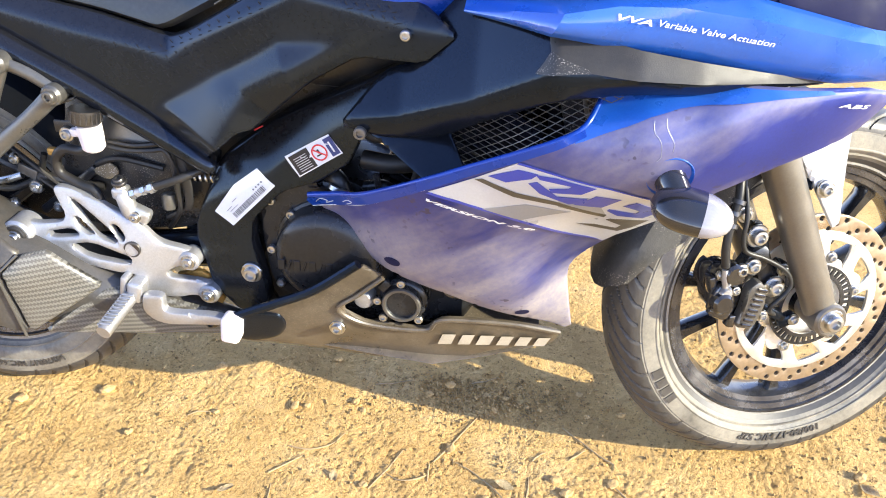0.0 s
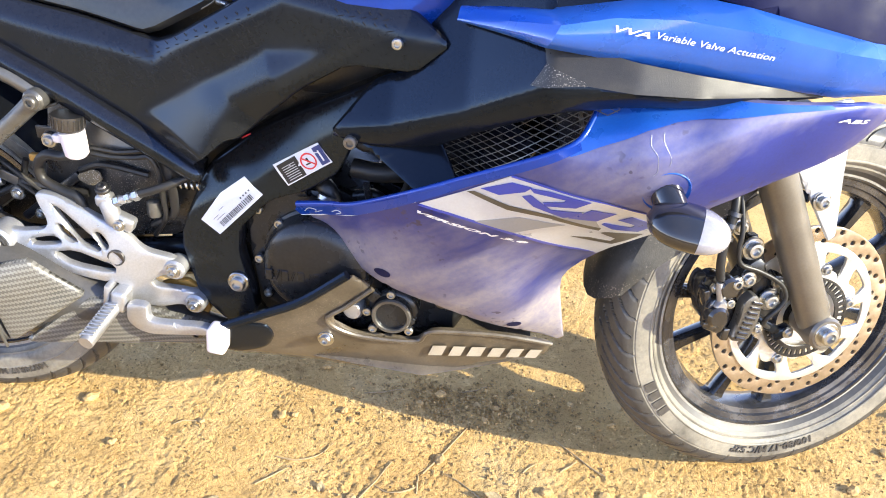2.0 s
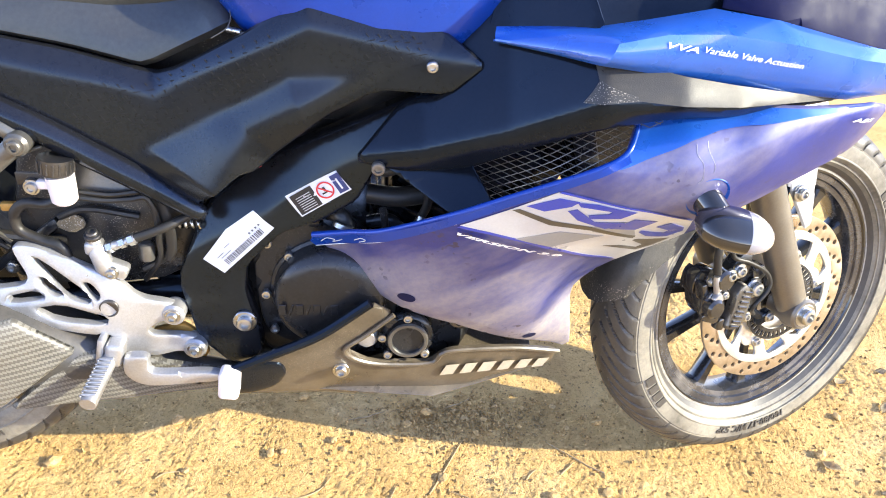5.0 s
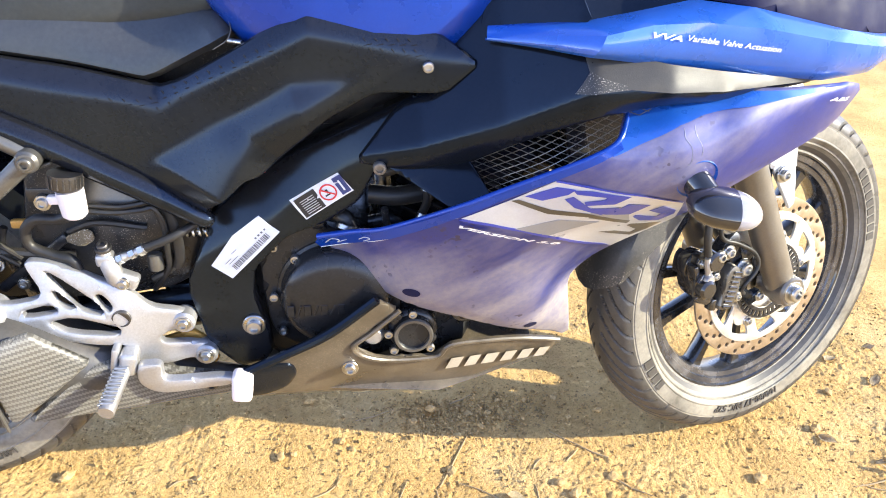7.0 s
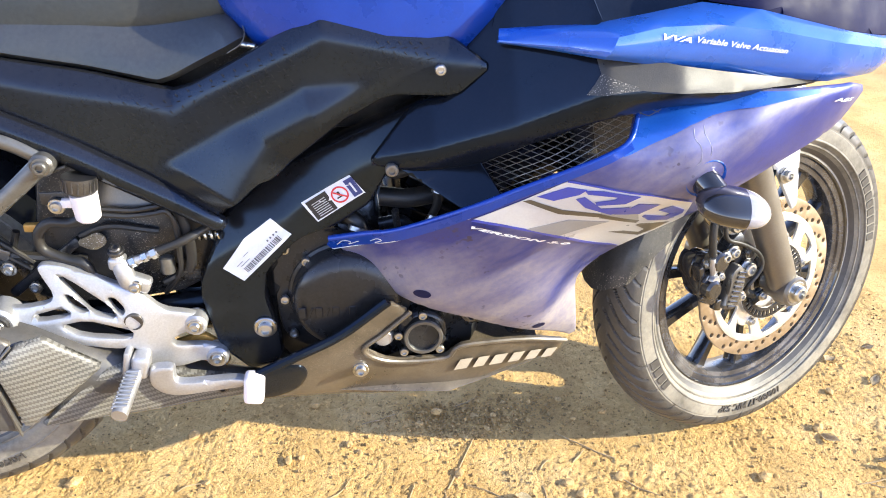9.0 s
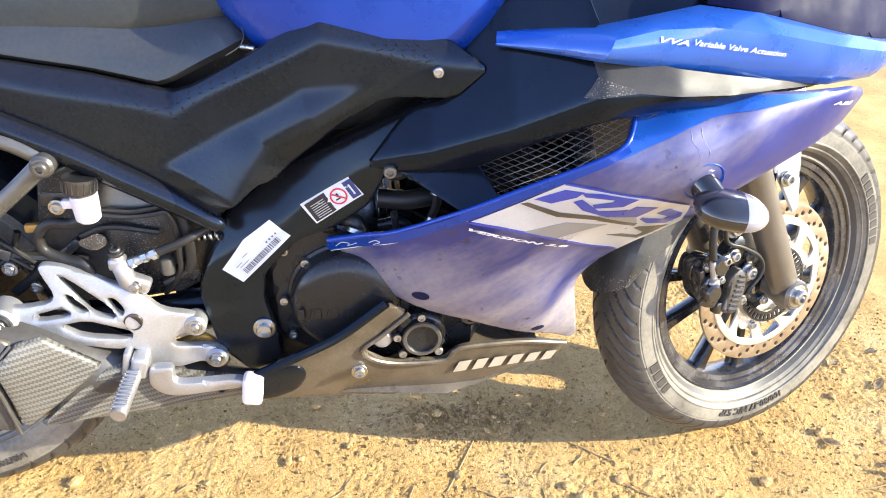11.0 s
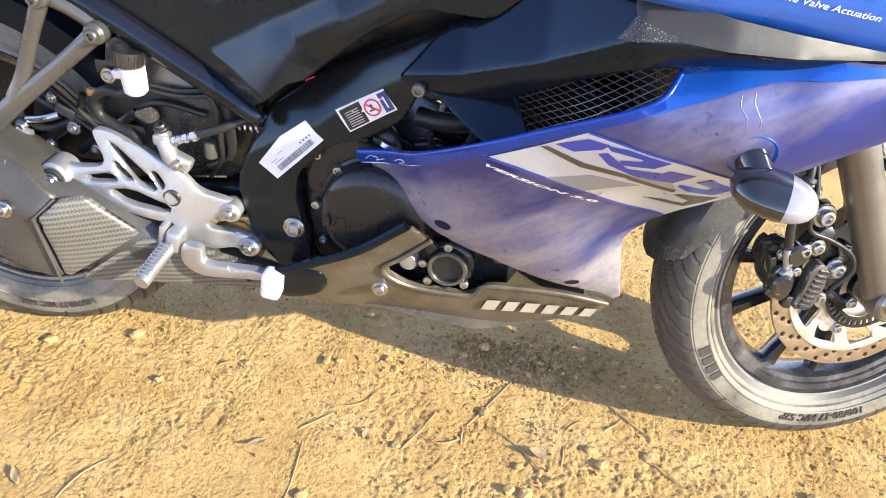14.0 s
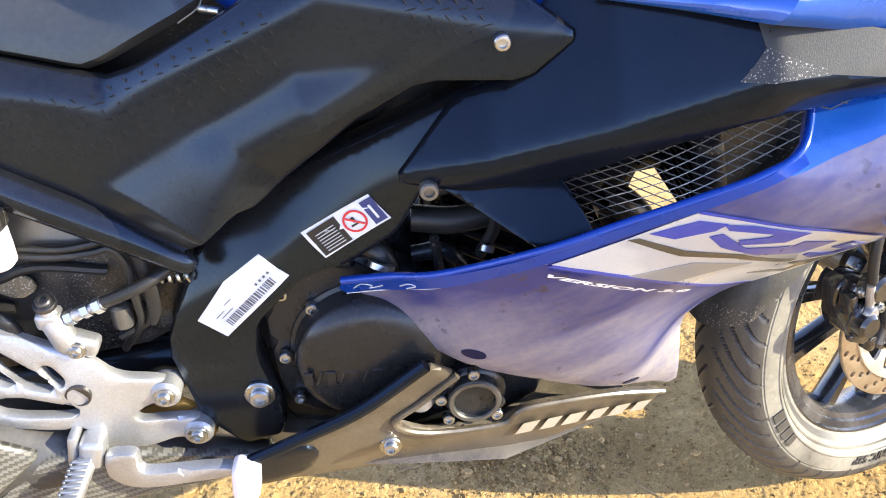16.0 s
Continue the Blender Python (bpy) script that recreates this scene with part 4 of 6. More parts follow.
side_panel = outer("side_cover", [(.05, .775), (.264, .739), (.345, .726), (.446, .702), (.475, .712), (.554, .757), (.596, .783), (.637, .799), (.686, .794), (.764, .779), (.784, .776), (.835, .742), (.793, .705), (.710, .706), (.648, .669), (.566, .597), (.545, .593), (.492, .547), (.489, .533), (.435, .576), (.371, .613), (.310, .647), (.248, .676), (.05, .76)],
                   Y_SIDE, SATIN, "satin black side cover with embossed chevron pattern", thick=.004, step=.0038, edge=.004)
RAIL = [(.05, .747), (.15, .707), (.245, .664), (.308, .635), (.368, .599), (.432, .562), (.484, .528), (.494, .520)]
rail = part("tail_rail", tube([(x, Y_SIDE0(x, z) - .004, z) for x, z in RAIL], (.0170, .0170, .0170, .0170, .0170, .0165, .0125, .0060), 24, 6, 1.0), SATIN, side_panel, "satin black rail below the side cover")
me = rail.data.copy()
me.transform(Matrix.Scale(-1, 4, (0, 1, 0)))
me.flip_normals()
share("tail_rail", me, Matrix(), side_panel, "satin black rail below the side cover")
bolt(.772, -.196, .740, .0068, bike, STEEL, False)

frame_spar = outer("frame_spar", [(.80, .712), (.682, .650), (.564, .585), (.488, .525), (.445, .418), (.466, .325), (.507, .286), (.548, .300), (.556, .316), (.553, .350), (.538, .409), (.543, .448), (.587, .495), (.641, .514), (.687, .548), (.705, .587), (.72, .62), (.83, .70)],
              Y_FRAME, FRAME_BLACK, "satin black twin-spar frame", thick=.02, step=.0055, edge=.006)
bolt(.534, -.160, .363, .0112, bike, STEEL, True, None, "large plated pivot bolt", "pivot_bolt")

black_fairing = outer("upper_side_fairing", [(.764, .785), (.85, .835), (.93, .86), (.95, .80), (.842, .775), (.950, .769), (1.102, .751), (1.250, .7215), (1.162, .7165), (1.085, .7140), (1.015, .711), (.949, .702), (.871, .657), (.821, .624), (.744, .606), (.681, .615), (.738, .686), (.786, .704)],
                      Y_BLACK, PLASTIC, "black moulded inner side fairing", thick=.003, step=.007, edge=.003)
outer("deflector", [(.692, .624), (.744, .624), (.822, .624), (.846, .590), (.864, .556), (.842, .546), (.790, .572), (.738, .602)], spread([(.692, .62, -.180), (.744, .624, -.184), (.822, .624, -.186), (.852, .58, -.222), (.735, .59, -.200), (.80, .56, -.228), (.864, .55, -.240)]), PLASTIC, "black plastic air deflector", thick=.003, step=.007, edge=.003)
bolt(.713, -.192, .612, .0084, bike, FORKGREY, False)

def patch(name, outline, surf, mat, parent, label="", proud=.0012, times=0, step=.012):
    """A thin foil laid on a curved panel."""
    return part(name, shell(rounded(outline, times, .2) if times else outline, over(surf, -proud), .0006, step, 0.0, back=False), mat, parent, label)


def folded(rows, per=8, across=6, thick=.003):
    """A folded panel: each row gives its lower edge, its crease and its top edge."""
    lines = [[Vector(a[k]).lerp(Vector(b[k]), j / per) for a, b in zip(rows, rows[1:]) for j in range(per)] + [Vector(rows[-1][k])] for k in range(3)]
    bm = bmesh.new()
    grid = []
    for a, c, e in zip(*lines):
        col = []
        for t in np.linspace(0, 1, across + 1):
            p = a.lerp(c, t)
            col.append(p + Vector((0, .004 * (1 - t) ** 8 - .005 * math.sin(math.pi * t), 0)))
        for t in np.linspace(0, 1, across + 1)[1:]:
            col.append(c.lerp(e, t) + Vector((0, 0, .002 * math.sin(math.pi * t))))
        grid.append([bm.verts.new(p) for p in col])
    for p, q in zip(grid, grid[1:]):
        for k in range(len(p) - 1):
            bm.faces.new([p[k], q[k], q[k + 1], p[k + 1]])
    bmesh.ops.recalc_face_normals(bm, faces=bm.faces)
    if sum(f.normal.y for f in bm.faces) > 0:
        bmesh.ops.reverse_faces(bm, faces=bm.faces)
    bmesh.ops.solidify(bm, geom=bm.faces[:], thickness=thick)
    bmesh.ops.recalc_face_normals(bm, faces=bm.faces)
    return bm


upper = part("upper_fairing", folded(UPPER_ROWS), BLUE, bike, "glossy blue upper side fairing", 20)
me = upper.data.copy()
me.transform(Matrix.Scale(-1, 4, (0, 1, 0)))
me.flip_normals()
share("upper_fairing", me, Matrix(), bike, "glossy blue upper side fairing")
# grey foil over the black skin where the sun strikes above the crease
part("sunlit_band", shell([(.937, .776), (1.0, .770), (1.102, .7525), (1.250, .7230), (1.18, .7275), (1.10, .7325), (1.034, .7365), (.979, .7410), (.942, .7555)], over(Y_BLACK, -.0012), .0006, .008, 0.0, back=False), SUNLIT_GREY, black_fairing, "matt grey band painted for the sunlit plastic along the crease")
part("residue", shell([(.927, .733), (.935, .745), (.942, .7575), (.958, .751), (.981, .7445), (.985, .7405), (.962, .7385), (.945, .736)], over(Y_BLACK, -.0024), .0006, .008, 0.0, back=False), SPECKLED, black_fairing, "pale flecks of old glue")
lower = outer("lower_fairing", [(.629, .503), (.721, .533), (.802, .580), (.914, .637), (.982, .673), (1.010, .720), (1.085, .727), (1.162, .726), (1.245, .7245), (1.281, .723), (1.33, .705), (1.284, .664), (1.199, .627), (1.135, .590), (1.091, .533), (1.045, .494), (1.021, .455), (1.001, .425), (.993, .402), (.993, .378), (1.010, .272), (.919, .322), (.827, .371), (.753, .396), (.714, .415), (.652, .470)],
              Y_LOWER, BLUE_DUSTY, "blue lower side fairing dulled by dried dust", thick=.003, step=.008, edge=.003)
patch("clean_facet", [(.976, .661), (.985, .6645), (1.005, .674), (1.030, .6845), (1.052, .695), (1.082, .704), (1.116, .710), (1.19, .7178), (1.245, .7205), (1.240, .7238), (1.162, .7250), (1.085, .7255), (1.014, .7185), (1.004, .700), (.984, .677)], Y_LOWER, BLUE, lower, "clean bright blue upper facet", .0012, 0, .006)
LIP = [(.630, .500), (.675, .515), (.721, .533), (.802, .580), (.860, .610), (.914, .637), (.955, .658), (.985, .676), (1.003, .702), (1.013, .7155)]
part("edge_lip", tube([(x, Y_LOWER(x, z) + .002, z + .001) for x, z in LIP], (.0045, .0042, .0040, .0040, .004, .004, .0038, .0035, .003, .003), 12, 8), LIP_BLUE, lower, "deep blue rolled upper edge")
LIP_WIDTH = (.0175, .0165, .0140, .0105, .0085, .0075, .0065, .006)
patch("edge_band", [(.626, .492)] + [(x, z + .001) for x, z in LIP[:8]] + [(x + .003, z - d) for (x, z), d in list(zip(LIP[:8], LIP_WIDTH))[::-1]], Y_LOWER, LIP_BLUE, lower, "clean deep blue band along the upper edge", .0022, 0, .008)
part("pinstripe", tube([(x + .003, Y_LOWER(x, z - d) - .0024, z - d) for (x, z), d in zip(LIP[:4], LIP_WIDTH)], .0005, 6, 5), SILVER_INK, lower, "pale pinstripe")
# flat dark ovals on the skin stand for the shade inside two recesses
for x, z, r in ((.752, .428, .0120), (.933, .333, .0105)):
    patch("fastener_shade", ring_outline(x, z, r, 16, r * .62), Y_LOWER, RECESS_SHADE, lower, "flat dark oval painted for a shaded fastener recess", .0010)


def words(name, text, a, b, surf, mat, parent, size, shear=0.0, spacing=1.0, proud=.0018, label="", tall=1.0, bold=.022):
    """Letters from point a to point b of a panel."""
    bm = lettering(text, size, shear, spacing, bold)
    x0, x1 = min(v.co.x for v in bm.verts), max(v.co.x for v in bm.verts)
    for v in bm.verts:
        v.co.x -= x0
        v.co.y *= tall
    return part(name, laid(bm, a[0], a[1], math.degrees(math.atan2(b[1] - a[1], b[0] - a[0])), surf, proud, math.dist(a, b) / (x1 - x0)), mat, parent, label)


# decals on the lower fairing: a silver field with stripes and plain angular shapes
decal = patch("silver_decal", [(.809, .568), (.866, .598), (.915, .627), (.960, .619), (1.022, .607), (1.079, .590), (1.094, .545), (1.088, .535), (1.045, .498), (1.030, .478), (1.007, .494), (.942, .526), (.886, .549), (.844, .561)], Y_LOWER, SILVER_INK, lower, "silver decal field with blue and grey shapes")
patch("blue_border", [(.806, .565), (.844, .557), (.886, .545), (.942, .522), (1.007, .490), (1.027, .482), (1.009, .494), (.944, .526), (.887, .549), (.845, .5605), (.811, .5675)], Y_LOWER, BLUE_PLAIN, decal, "", .0016)
patch("blue_border", [(.917, .6285), (.961, .6205), (1.022, .6085), (1.078, .5915), (1.078, .590), (1.022, .6065), (.960, .618), (.915, .626)], Y_LOWER, BLUE_PLAIN, decal, "", .0016)
patch("grey_band", [(.876, .551), (.928, .565), (.982, .558), (.923, .535)], Y_LOWER, GREY_INK, decal, "", .0018)
patch("grey_band", [(.966, .566), (1.024, .553), (1.010, .583), (.998, .589), (.965, .582)], Y_LOWER, GREY_INK, decal, "", .0017)
patch("olive_stripe", [(.866, .597), (.875, .599), (.916, .583), (.963, .576), (1.024, .555), (1.022, .549), (.964, .569), (.913, .576)], Y_LOWER, OLIVE_INK, decal, "", .0020)
patch("olive_flash", [(.991, .532), (1.013, .530), (1.041, .518), (1.046, .525), (1.025, .542), (1.030, .545), (1.078, .537), (1.062, .520), (1.044, .509)], Y_LOWER, OLIVE_INK, decal, "", .0018)
patch("blue_shape", [(.882, .604), (.917, .619), (.940, .616), (.932, .608), (.903, .598)], Y_LOWER, BLUE_PLAIN, decal, "plain angular blue shape", .0020)
patch("blue_shape", [(.929, .601), (.939, .605), (.963, .586), (.997, .588), (1.000, .581), (.978, .574), (.943, .587)], Y_LOWER, BLUE_PLAIN, decal, "plain angular blue shape", .0022)
patch("blue_shape", [(.937, .615), (.960, .615), (1.006, .607), (.990, .595), (.956, .591), (.953, .597), (.975, .602), (.978, .606), (.942, .609)], Y_LOWER, BLUE_PLAIN, decal, "plain angular blue shape", .0024)
patch("blue_shape", [(.998, .585), (1.007, .594), (1.036, .590), (1.016, .572), (.983, .574)], Y_LOWER, BLUE_PLAIN, decal, "plain angular blue shape", .0020)
patch("blue_shape", [(1.040, .577), (1.054, .586), (1.078, .572), (1.083, .560), (1.069, .545), (1.037, .553), (1.023, .565), (1.025, .569), (1.058, .559), (1.061, .566)], Y_LOWER, BLUE_PLAIN, decal, "plain angular blue shape", .0022)
words("version_lettering", "VERSION 3.0", (.806, .555), (.941, .515), Y_LOWER, WHITE, lower, .0085, .4, 1.05, proud=.0040, label="white slanted lettering", tall=.66, bold=.045)
words("abs_lettering", "ABS", (1.250, .707), (1.290, .699), Y_LOWER, WHITE, lower, .0095, .3, 1.05, proud=.003, label="small white lettering", tall=.7)
words("vva_lettering", "VVA", (1.004, .796), (1.040, .790), Y_UPPER, WHITE, upper, .0135, .3, 1.0, proud=.0016, label="bold white lettering", tall=.62)
words("valve_lettering", "Variable Valve Actuation", (1.046, .7905), (1.167, .7705), Y_UPPER, WHITE, upper, .0098, .2, 1.0, proud=.0016, label="white lettering", tall=.95, bold=.004)
# thin pale marks in the clear coat and on the rolled edge
for pts in ([(1.057, .692), (1.058, .682), (1.066, .672), (1.068, .656), (1.064, .650)], [(1.070, .695), (1.071, .686), (1.080, .671), (1.080, .662)]):
    part("scuff", tube([(x, Y_LOWER(x, z) - .0002, z) for x, z in pts], .00022, 6, 5), GREY_INK, lower)
for pts in ([(.640, .4925), (.648, .501), (.658, .500), (.656, .495), (.668, .503)], [(.684, .508), (.692, .514), (.698, .512), (.690, .506)]):
    part("squiggle", tube([(x, Y_LOWER(x, z) - .0026, z) for x, z in pts], .0006, 6, 5), SILVER_INK, lower)

# inner dark panels seen above the fairing and beside the tank
outer("dash_side", [(.835, .775), (.85, .84), (.90, .93), (1.02, .96), (1.20, .95), (1.26, .83), (1.18, .79), (1.0, .78)], spread([(.85, .80, -.165), (1.0, .83, -.16), (1.2, .82, -.15), (.9, .78, -.19), (1.1, .78, -.2), (1.0, .95, -.12), (1.2, .94, -.11)]), PLASTIC, "black inner dash panel", thick=.003, step=.02, edge=.003)
outer("nose_cheek", [(1.080, .820), (1.15, .90), (1.36, .90), (1.46, .84), (1.43, .752), (1.35, .764), (1.276, .780), (1.20, .799), (1.141, .813)], spread([(1.085, .818, -.210), (1.14, .815, -.231), (1.20, .802, -.222), (1.276, .783, -.208), (1.35, .766, -.163), (1.46, .75, -.09), (1.24, .90, -.15), (1.38, .89, -.10)]), SHADED_BLUE, "blue nose cheek with its shade put into the colour", thick=.003, step=.018, edge=.003)
part("dash_bar", tube([(.93, -.15, .84), (.93, .15, .84)], .02, 12, smooth=False), PLASTIC, bike)

# grille: fine diamond wire
GR = [(.795, .612), (.850, .562), (.915, .605), (.985, .660), (1.025, .700), (1.02, .740), (.93, .715), (.86, .665)]
Y_GRILLE = spread([(.829, .603, -.172), (.85, .57, -.185), (.92, .62, -.235), (.99, .67, -.255), (1.0, .71, -.255), (.90, .67, -.222), (.81, .62, -.172)])
wires = []
for ang in (38, -14):
    d = Vector((math.cos(radians(ang)), math.sin(radians(ang))))
    nrm = Vector((-d.y, d.x))
    for k in range(-36, 37):
        o = Vector((.91, .65)) + nrm * k * .0080
        run = []
        for j in range(-44, 45):
            p = o + d * j * .005
            if inside((p.x, p.y), GR):
                run.append((p.x, Y_GRILLE(p.x, p.y), p.y))
            elif len(run) > 2:
                wires.append(tube(run, .00058, 4, smooth=False))
                run = []
            else:
                run = []
        if len(run) > 2:
            wires.append(tube(run, .00058, 4, smooth=False))
gr = part("grille", joined(*wires), WIRE, bike, "fine diamond wire mesh over the air outlet")
me = gr.data.copy()
me.transform(Matrix.Scale(-1, 4, (0, 1, 0)))
me.flip_normals()
share("grille", me, Matrix(), bike)

# side cover: embossed chevrons
tick = block((.0095, .0006, .0012), None, .0002, 1)
tick_me = bpy.data.meshes.new("chevron")
tick.to_mesh(tick_me)
tick.free()
tick_me.materials.append(EMBOSS)


def chevrons(x0, z0, x1, z1, cols, rows, drop):
    for i in range(cols):
        for j in range(rows):
            x = x0 + (x1 - x0) * (i + .5 * (j % 2)) / cols
            z = z0 + (z1 - z0) * i / cols - drop * j
            for k, a in ((0, 52), (1, -12)):
                px, pz = x + .003 * k, z - .004 * k
                share("chevron", tick_me, Matrix.Translation((px, Y_SIDE(px, pz) + .00022, pz)) @ pose(0, 0, 0, 0, a, 0), side_panel)


chevrons(.345, .690, .440, .684, 6, 4, .0135)
chevrons(.440, .688, .605, .766, 11, 4, .0125)
chevrons(.700, .768, .765, .766, 5, 3, .0115)


# ---- engine ----
engine = part("engine", joined(
    loft([(.52, .10, .27, .46, .6), (.56, .125, .25, .50, .55), (.66, .130, .23, .49, .5), (.78, .120, .23, .44, .5), (.84, .10, .25, .40, .6), (.87, .06, .29, .36, .8)], 28),
    block((.15, .15, .20), pose(.80, 0, .50, 0, 28, 0), .012), block((.17, .17, .06), pose(.862, 0, .600, 0, 28, 0), .015)), ENGINE, bike, "black engine castings")
for k in range(7):
    part("cooling_fin", block((.165, .19, .005), pose(.775 + .010 * k, 0, .445 + .019 * k, 0, 28, 0), .002), ENGINE, engine)
clutch = part("clutch_cover", lathe([(0, .05), (.083, .05), (.083, .006), (.081, .002), (.077, 0), (.075, -.020), (.0735, -.0245), (.070, -.0285), (.063, -.0325), (.055, -.0350), (.03, -.0375), (0, -.0380)], pose(.650, -.1405, .402), 64), ENGINE, engine, "round black clutch cover")
for k in range(7):
    part("raised_bar", block((.0030 if k % 2 else .010, .003, .017), pose(.588 + .0115 * k, -.1775, .395, 0, 20 if k % 2 else 0, 0), .0008, 1), ENGINE, clutch)
for x, z in ((.596, .458), (.563, .398), (.572, .340), (.568, .478)):
    bolt(x, -.1425, z, .0066, engine, STEEL, False)
part("gasket_flange", shell(rounded([(.548, .50), (.60, .515), (.70, .50), (.745, .42), (.74, .34), (.70, .305), (.60, .305), (.556, .33), (.548, .41)], 2, .22), -.136, .02, .02, .004), ENGINE, engine)
filter_cover = part("filter_cover", joined(
    lathe([(0, .04), (.036, .04), (.036, .004), (.033, 0), (.030, -.001), (.029, -.010), (.027, -.013), (.0235, -.013), (.022, -.009), (.010, -.0095), (0, -.0095)], pose(.758, -.150, .333), 40),
    block((.014, .012, .020), pose(.782, -.155, .322, 0, 40, 0), .004), block((.014, .012, .02), pose(.733, -.155, .362, 0, 40, 0), .004)), ENGINE, engine, "black round oil filter cover")
part("filter_ring", lathe([(.0225, -.0125), (.027, -.0125), (.0275, -.009), (.0285, -.0085), (.029, -.012), (.0275, -.0145), (.0235, -.0145)], pose(.758, -.150, .333), 40, closed=True), BRACKET, engine, "worn grey rim of the filter cover")
part("plug", lathe([(0, .03), (.016, .03), (.016, -.002), (.012, -.008), (0, -.009)], pose(.700, -.150, .331), 20), ALU, engine, "silver filler plug")
for x, z in ((.757, .368), (.783, .308), (.730, .306), (.722, .335)):
    bolt(x, -.156, z, .0066, engine, STEEL, False)
part("water_pump_hose", tube([(.83, -.13, .35), (.86, -.12, .355), (.90, -.09, .40), (.93, -.06, .46)], .016, 14), RUBBER, engine, "black coolant hose")
bolt(.830, -.145, .358, .010, engine, DARKSTEEL)
# hoses and fittings under the frame spar
for pts, r, mt in (([(.645, -.12, .52), (.665, -.135, .515), (.675, -.135, .49), (.672, -.12, .46)], .0125, RUBBER), ([(.690, -.13, .600), (.72, -.14, .585), (.75, -.135, .590), (.79, -.12, .575)], .008, RUBBER),
                   ([(.70, -.125, .545), (.74, -.13, .543), (.785, -.125, .548)], .0135, RUBBER), ([(.775, -.14, .565), (.778, -.142, .540), (.765, -.135, .505)], .006, RUBBER),
                   ([(.70, -.12, .50), (.73, -.125, .505), (.75, -.12, .48)], .009, ENGINE), ([(.625, -.13, .508), (.640, -.135, .512)], .011, ENGINE), ([(.72, -.14, .53), (.725, -.135, .49)], .005, GRIME_AND_SHADE)):
    part("hose", tube(pts, r), mt, engine)
for x, y, z, r in ((.668, -.149, .508, .009), (.778, -.150, .560, .0065), (.770, -.148, .520, .005), (.700, -.140, .592, .006)):
    part("clamp", lathe([(r * .6, -.003), (r * 1.5, -.003), (r * 1.5, .003), (r * .6, .003)], pose(x, y, z, 70, 20, 0), 18, closed=True), STEEL, engine, "plated hose clamp")
radiator = part("radiator", block((.03, .26, .20), pose(.985, 0, .600, 0, -14, 0), .006), GRIME_AND_SHADE, bike, "black finned radiator")
fin0 = part("fin", block((.034, .25, .002), None, 0), GRIME_AND_SHADE, radiator)
fin0.matrix_basis = pose(.983, 0, .600, 0, -14, 0) @ pose(0, 0, -.09)
for k in range(1, 16):
    share("fin", fin0.data, pose(.983, 0, .600, 0, -14, 0) @ pose(0, 0, -.09 + .012 * k), radiator)
# dark plate added to black out the view through the grille, two gaps left
part("grille_filler", slab([(.78, .77), (1.10, .79), (1.14, .62), (1.07, .41), (.93, .40), (.80, .52)], -.012, .012, .003, [[(.956, .518), (.990, .523), (1.012, .508), (1.029, .460), (.993, .440), (.966, .443), (.947, .488)], [(.904, .474), (.918, .478), (.922, .445), (.912, .435)]], .03), GRIME_AND_SHADE, bike, "dark filler plate added behind the grille, with two openings")
part("exhaust_header", tube([(.90, -.03, .52), (.965, -.03, .46), (.97, -.02, .34), (.92, -.02, .235), (.80, -.03, .205), (.62, -.07, .21), (.52, -.12, .245)], .019, 16), GRIME_AND_SHADE, bike, "dark exhaust header pipe")
# dark slab added so that no lit sand shows through the body gaps
part("seat_gap_filler", slab([(.02, .74), (.20, .68), (.34, .60), (.36, .47), (.47, .45), (.56, .50), (.80, .62), (.80, .79), (.52, .82), (.02, .86)], -.075, .075, .004, (), .03), GRIME_AND_SHADE, bike, "dark filler slab added under the seat")
part("battery_box", block((.22, .14, .14), pose(.55, 0, .64, 0, -10, 0), .02), GRIME_AND_SHADE, bike)
part("air_box", block((.26, .20, .15), pose(.73, 0, .70, 0, 0, 0), .03), GRIME_AND_SHADE, bike)
part("head_pipe", tube([(.96, 0, .78), (.99, 0, .70)], .035, 16, smooth=False), FRAME_BLACK, bike)
outer("spar_inner", [(.80, .70), (.96, .80), (1.00, .76), (.98, .68), (.86, .62), (.72, .60)], spread([(.8, .66, -.13), (.98, .74, -.05), (.86, .64, -.12), (.96, .79, -.05)]), FRAME_BLACK, "inner frame spar", thick=.02, step=.03, edge=.004)

# belly pan
pan = outer("belly_pan", [(.505, .272), (.512, .305), (.54, .322), (.585, .341), (.641, .369), (.705, .418), (.737, .393), (.705, .365), (.672, .332), (.708, .300), (.755, .291), (.790, .284), (.812, .306), (.83, .308), (.925, .294), (.995, .272), (.985, .243), (.95, .236), (.888, .223), (.843, .199), (.787, .197), (.684, .208), (.571, .243), (.52, .252)],
            Y_PAN, PAN, "dusty dark grey belly pan", thick=.003, step=.012, edge=.004, ratio=.16)
part("pan_bottom", loft([(.50, .150, .19, .30, 1.7), (.60, .150, .150, .33, 1.8), (.70, .145, .142, .31, 1.8), (.80, .130, .140, .27, 1.8), (.87, .105, .155, .262, 1.8), (.96, .082, .200, .25, 1.6)], 40), PAN, pan, "curved underside of the belly pan")
part("heel_cap", shell(rounded([(.503, .270), (.510, .306), (.545, .325), (.585, .322), (.592, .295), (.575, .262), (.53, .252)], 2, .22), over(Y_PAN, -.004), .004, .012, .005), PLASTIC, pan, "rounded black rear cap of the pan")
part("upper_ridge", tube([(.515, Y_PAN(.515, .312) - .002, .312), (.585, Y_PAN(.585, .345) - .003, .345), (.641, Y_PAN(.641, .372) - .003, .372), (.705, Y_PAN(.705, .420) - .002, .420)], .007, 10), PLASTIC, pan)
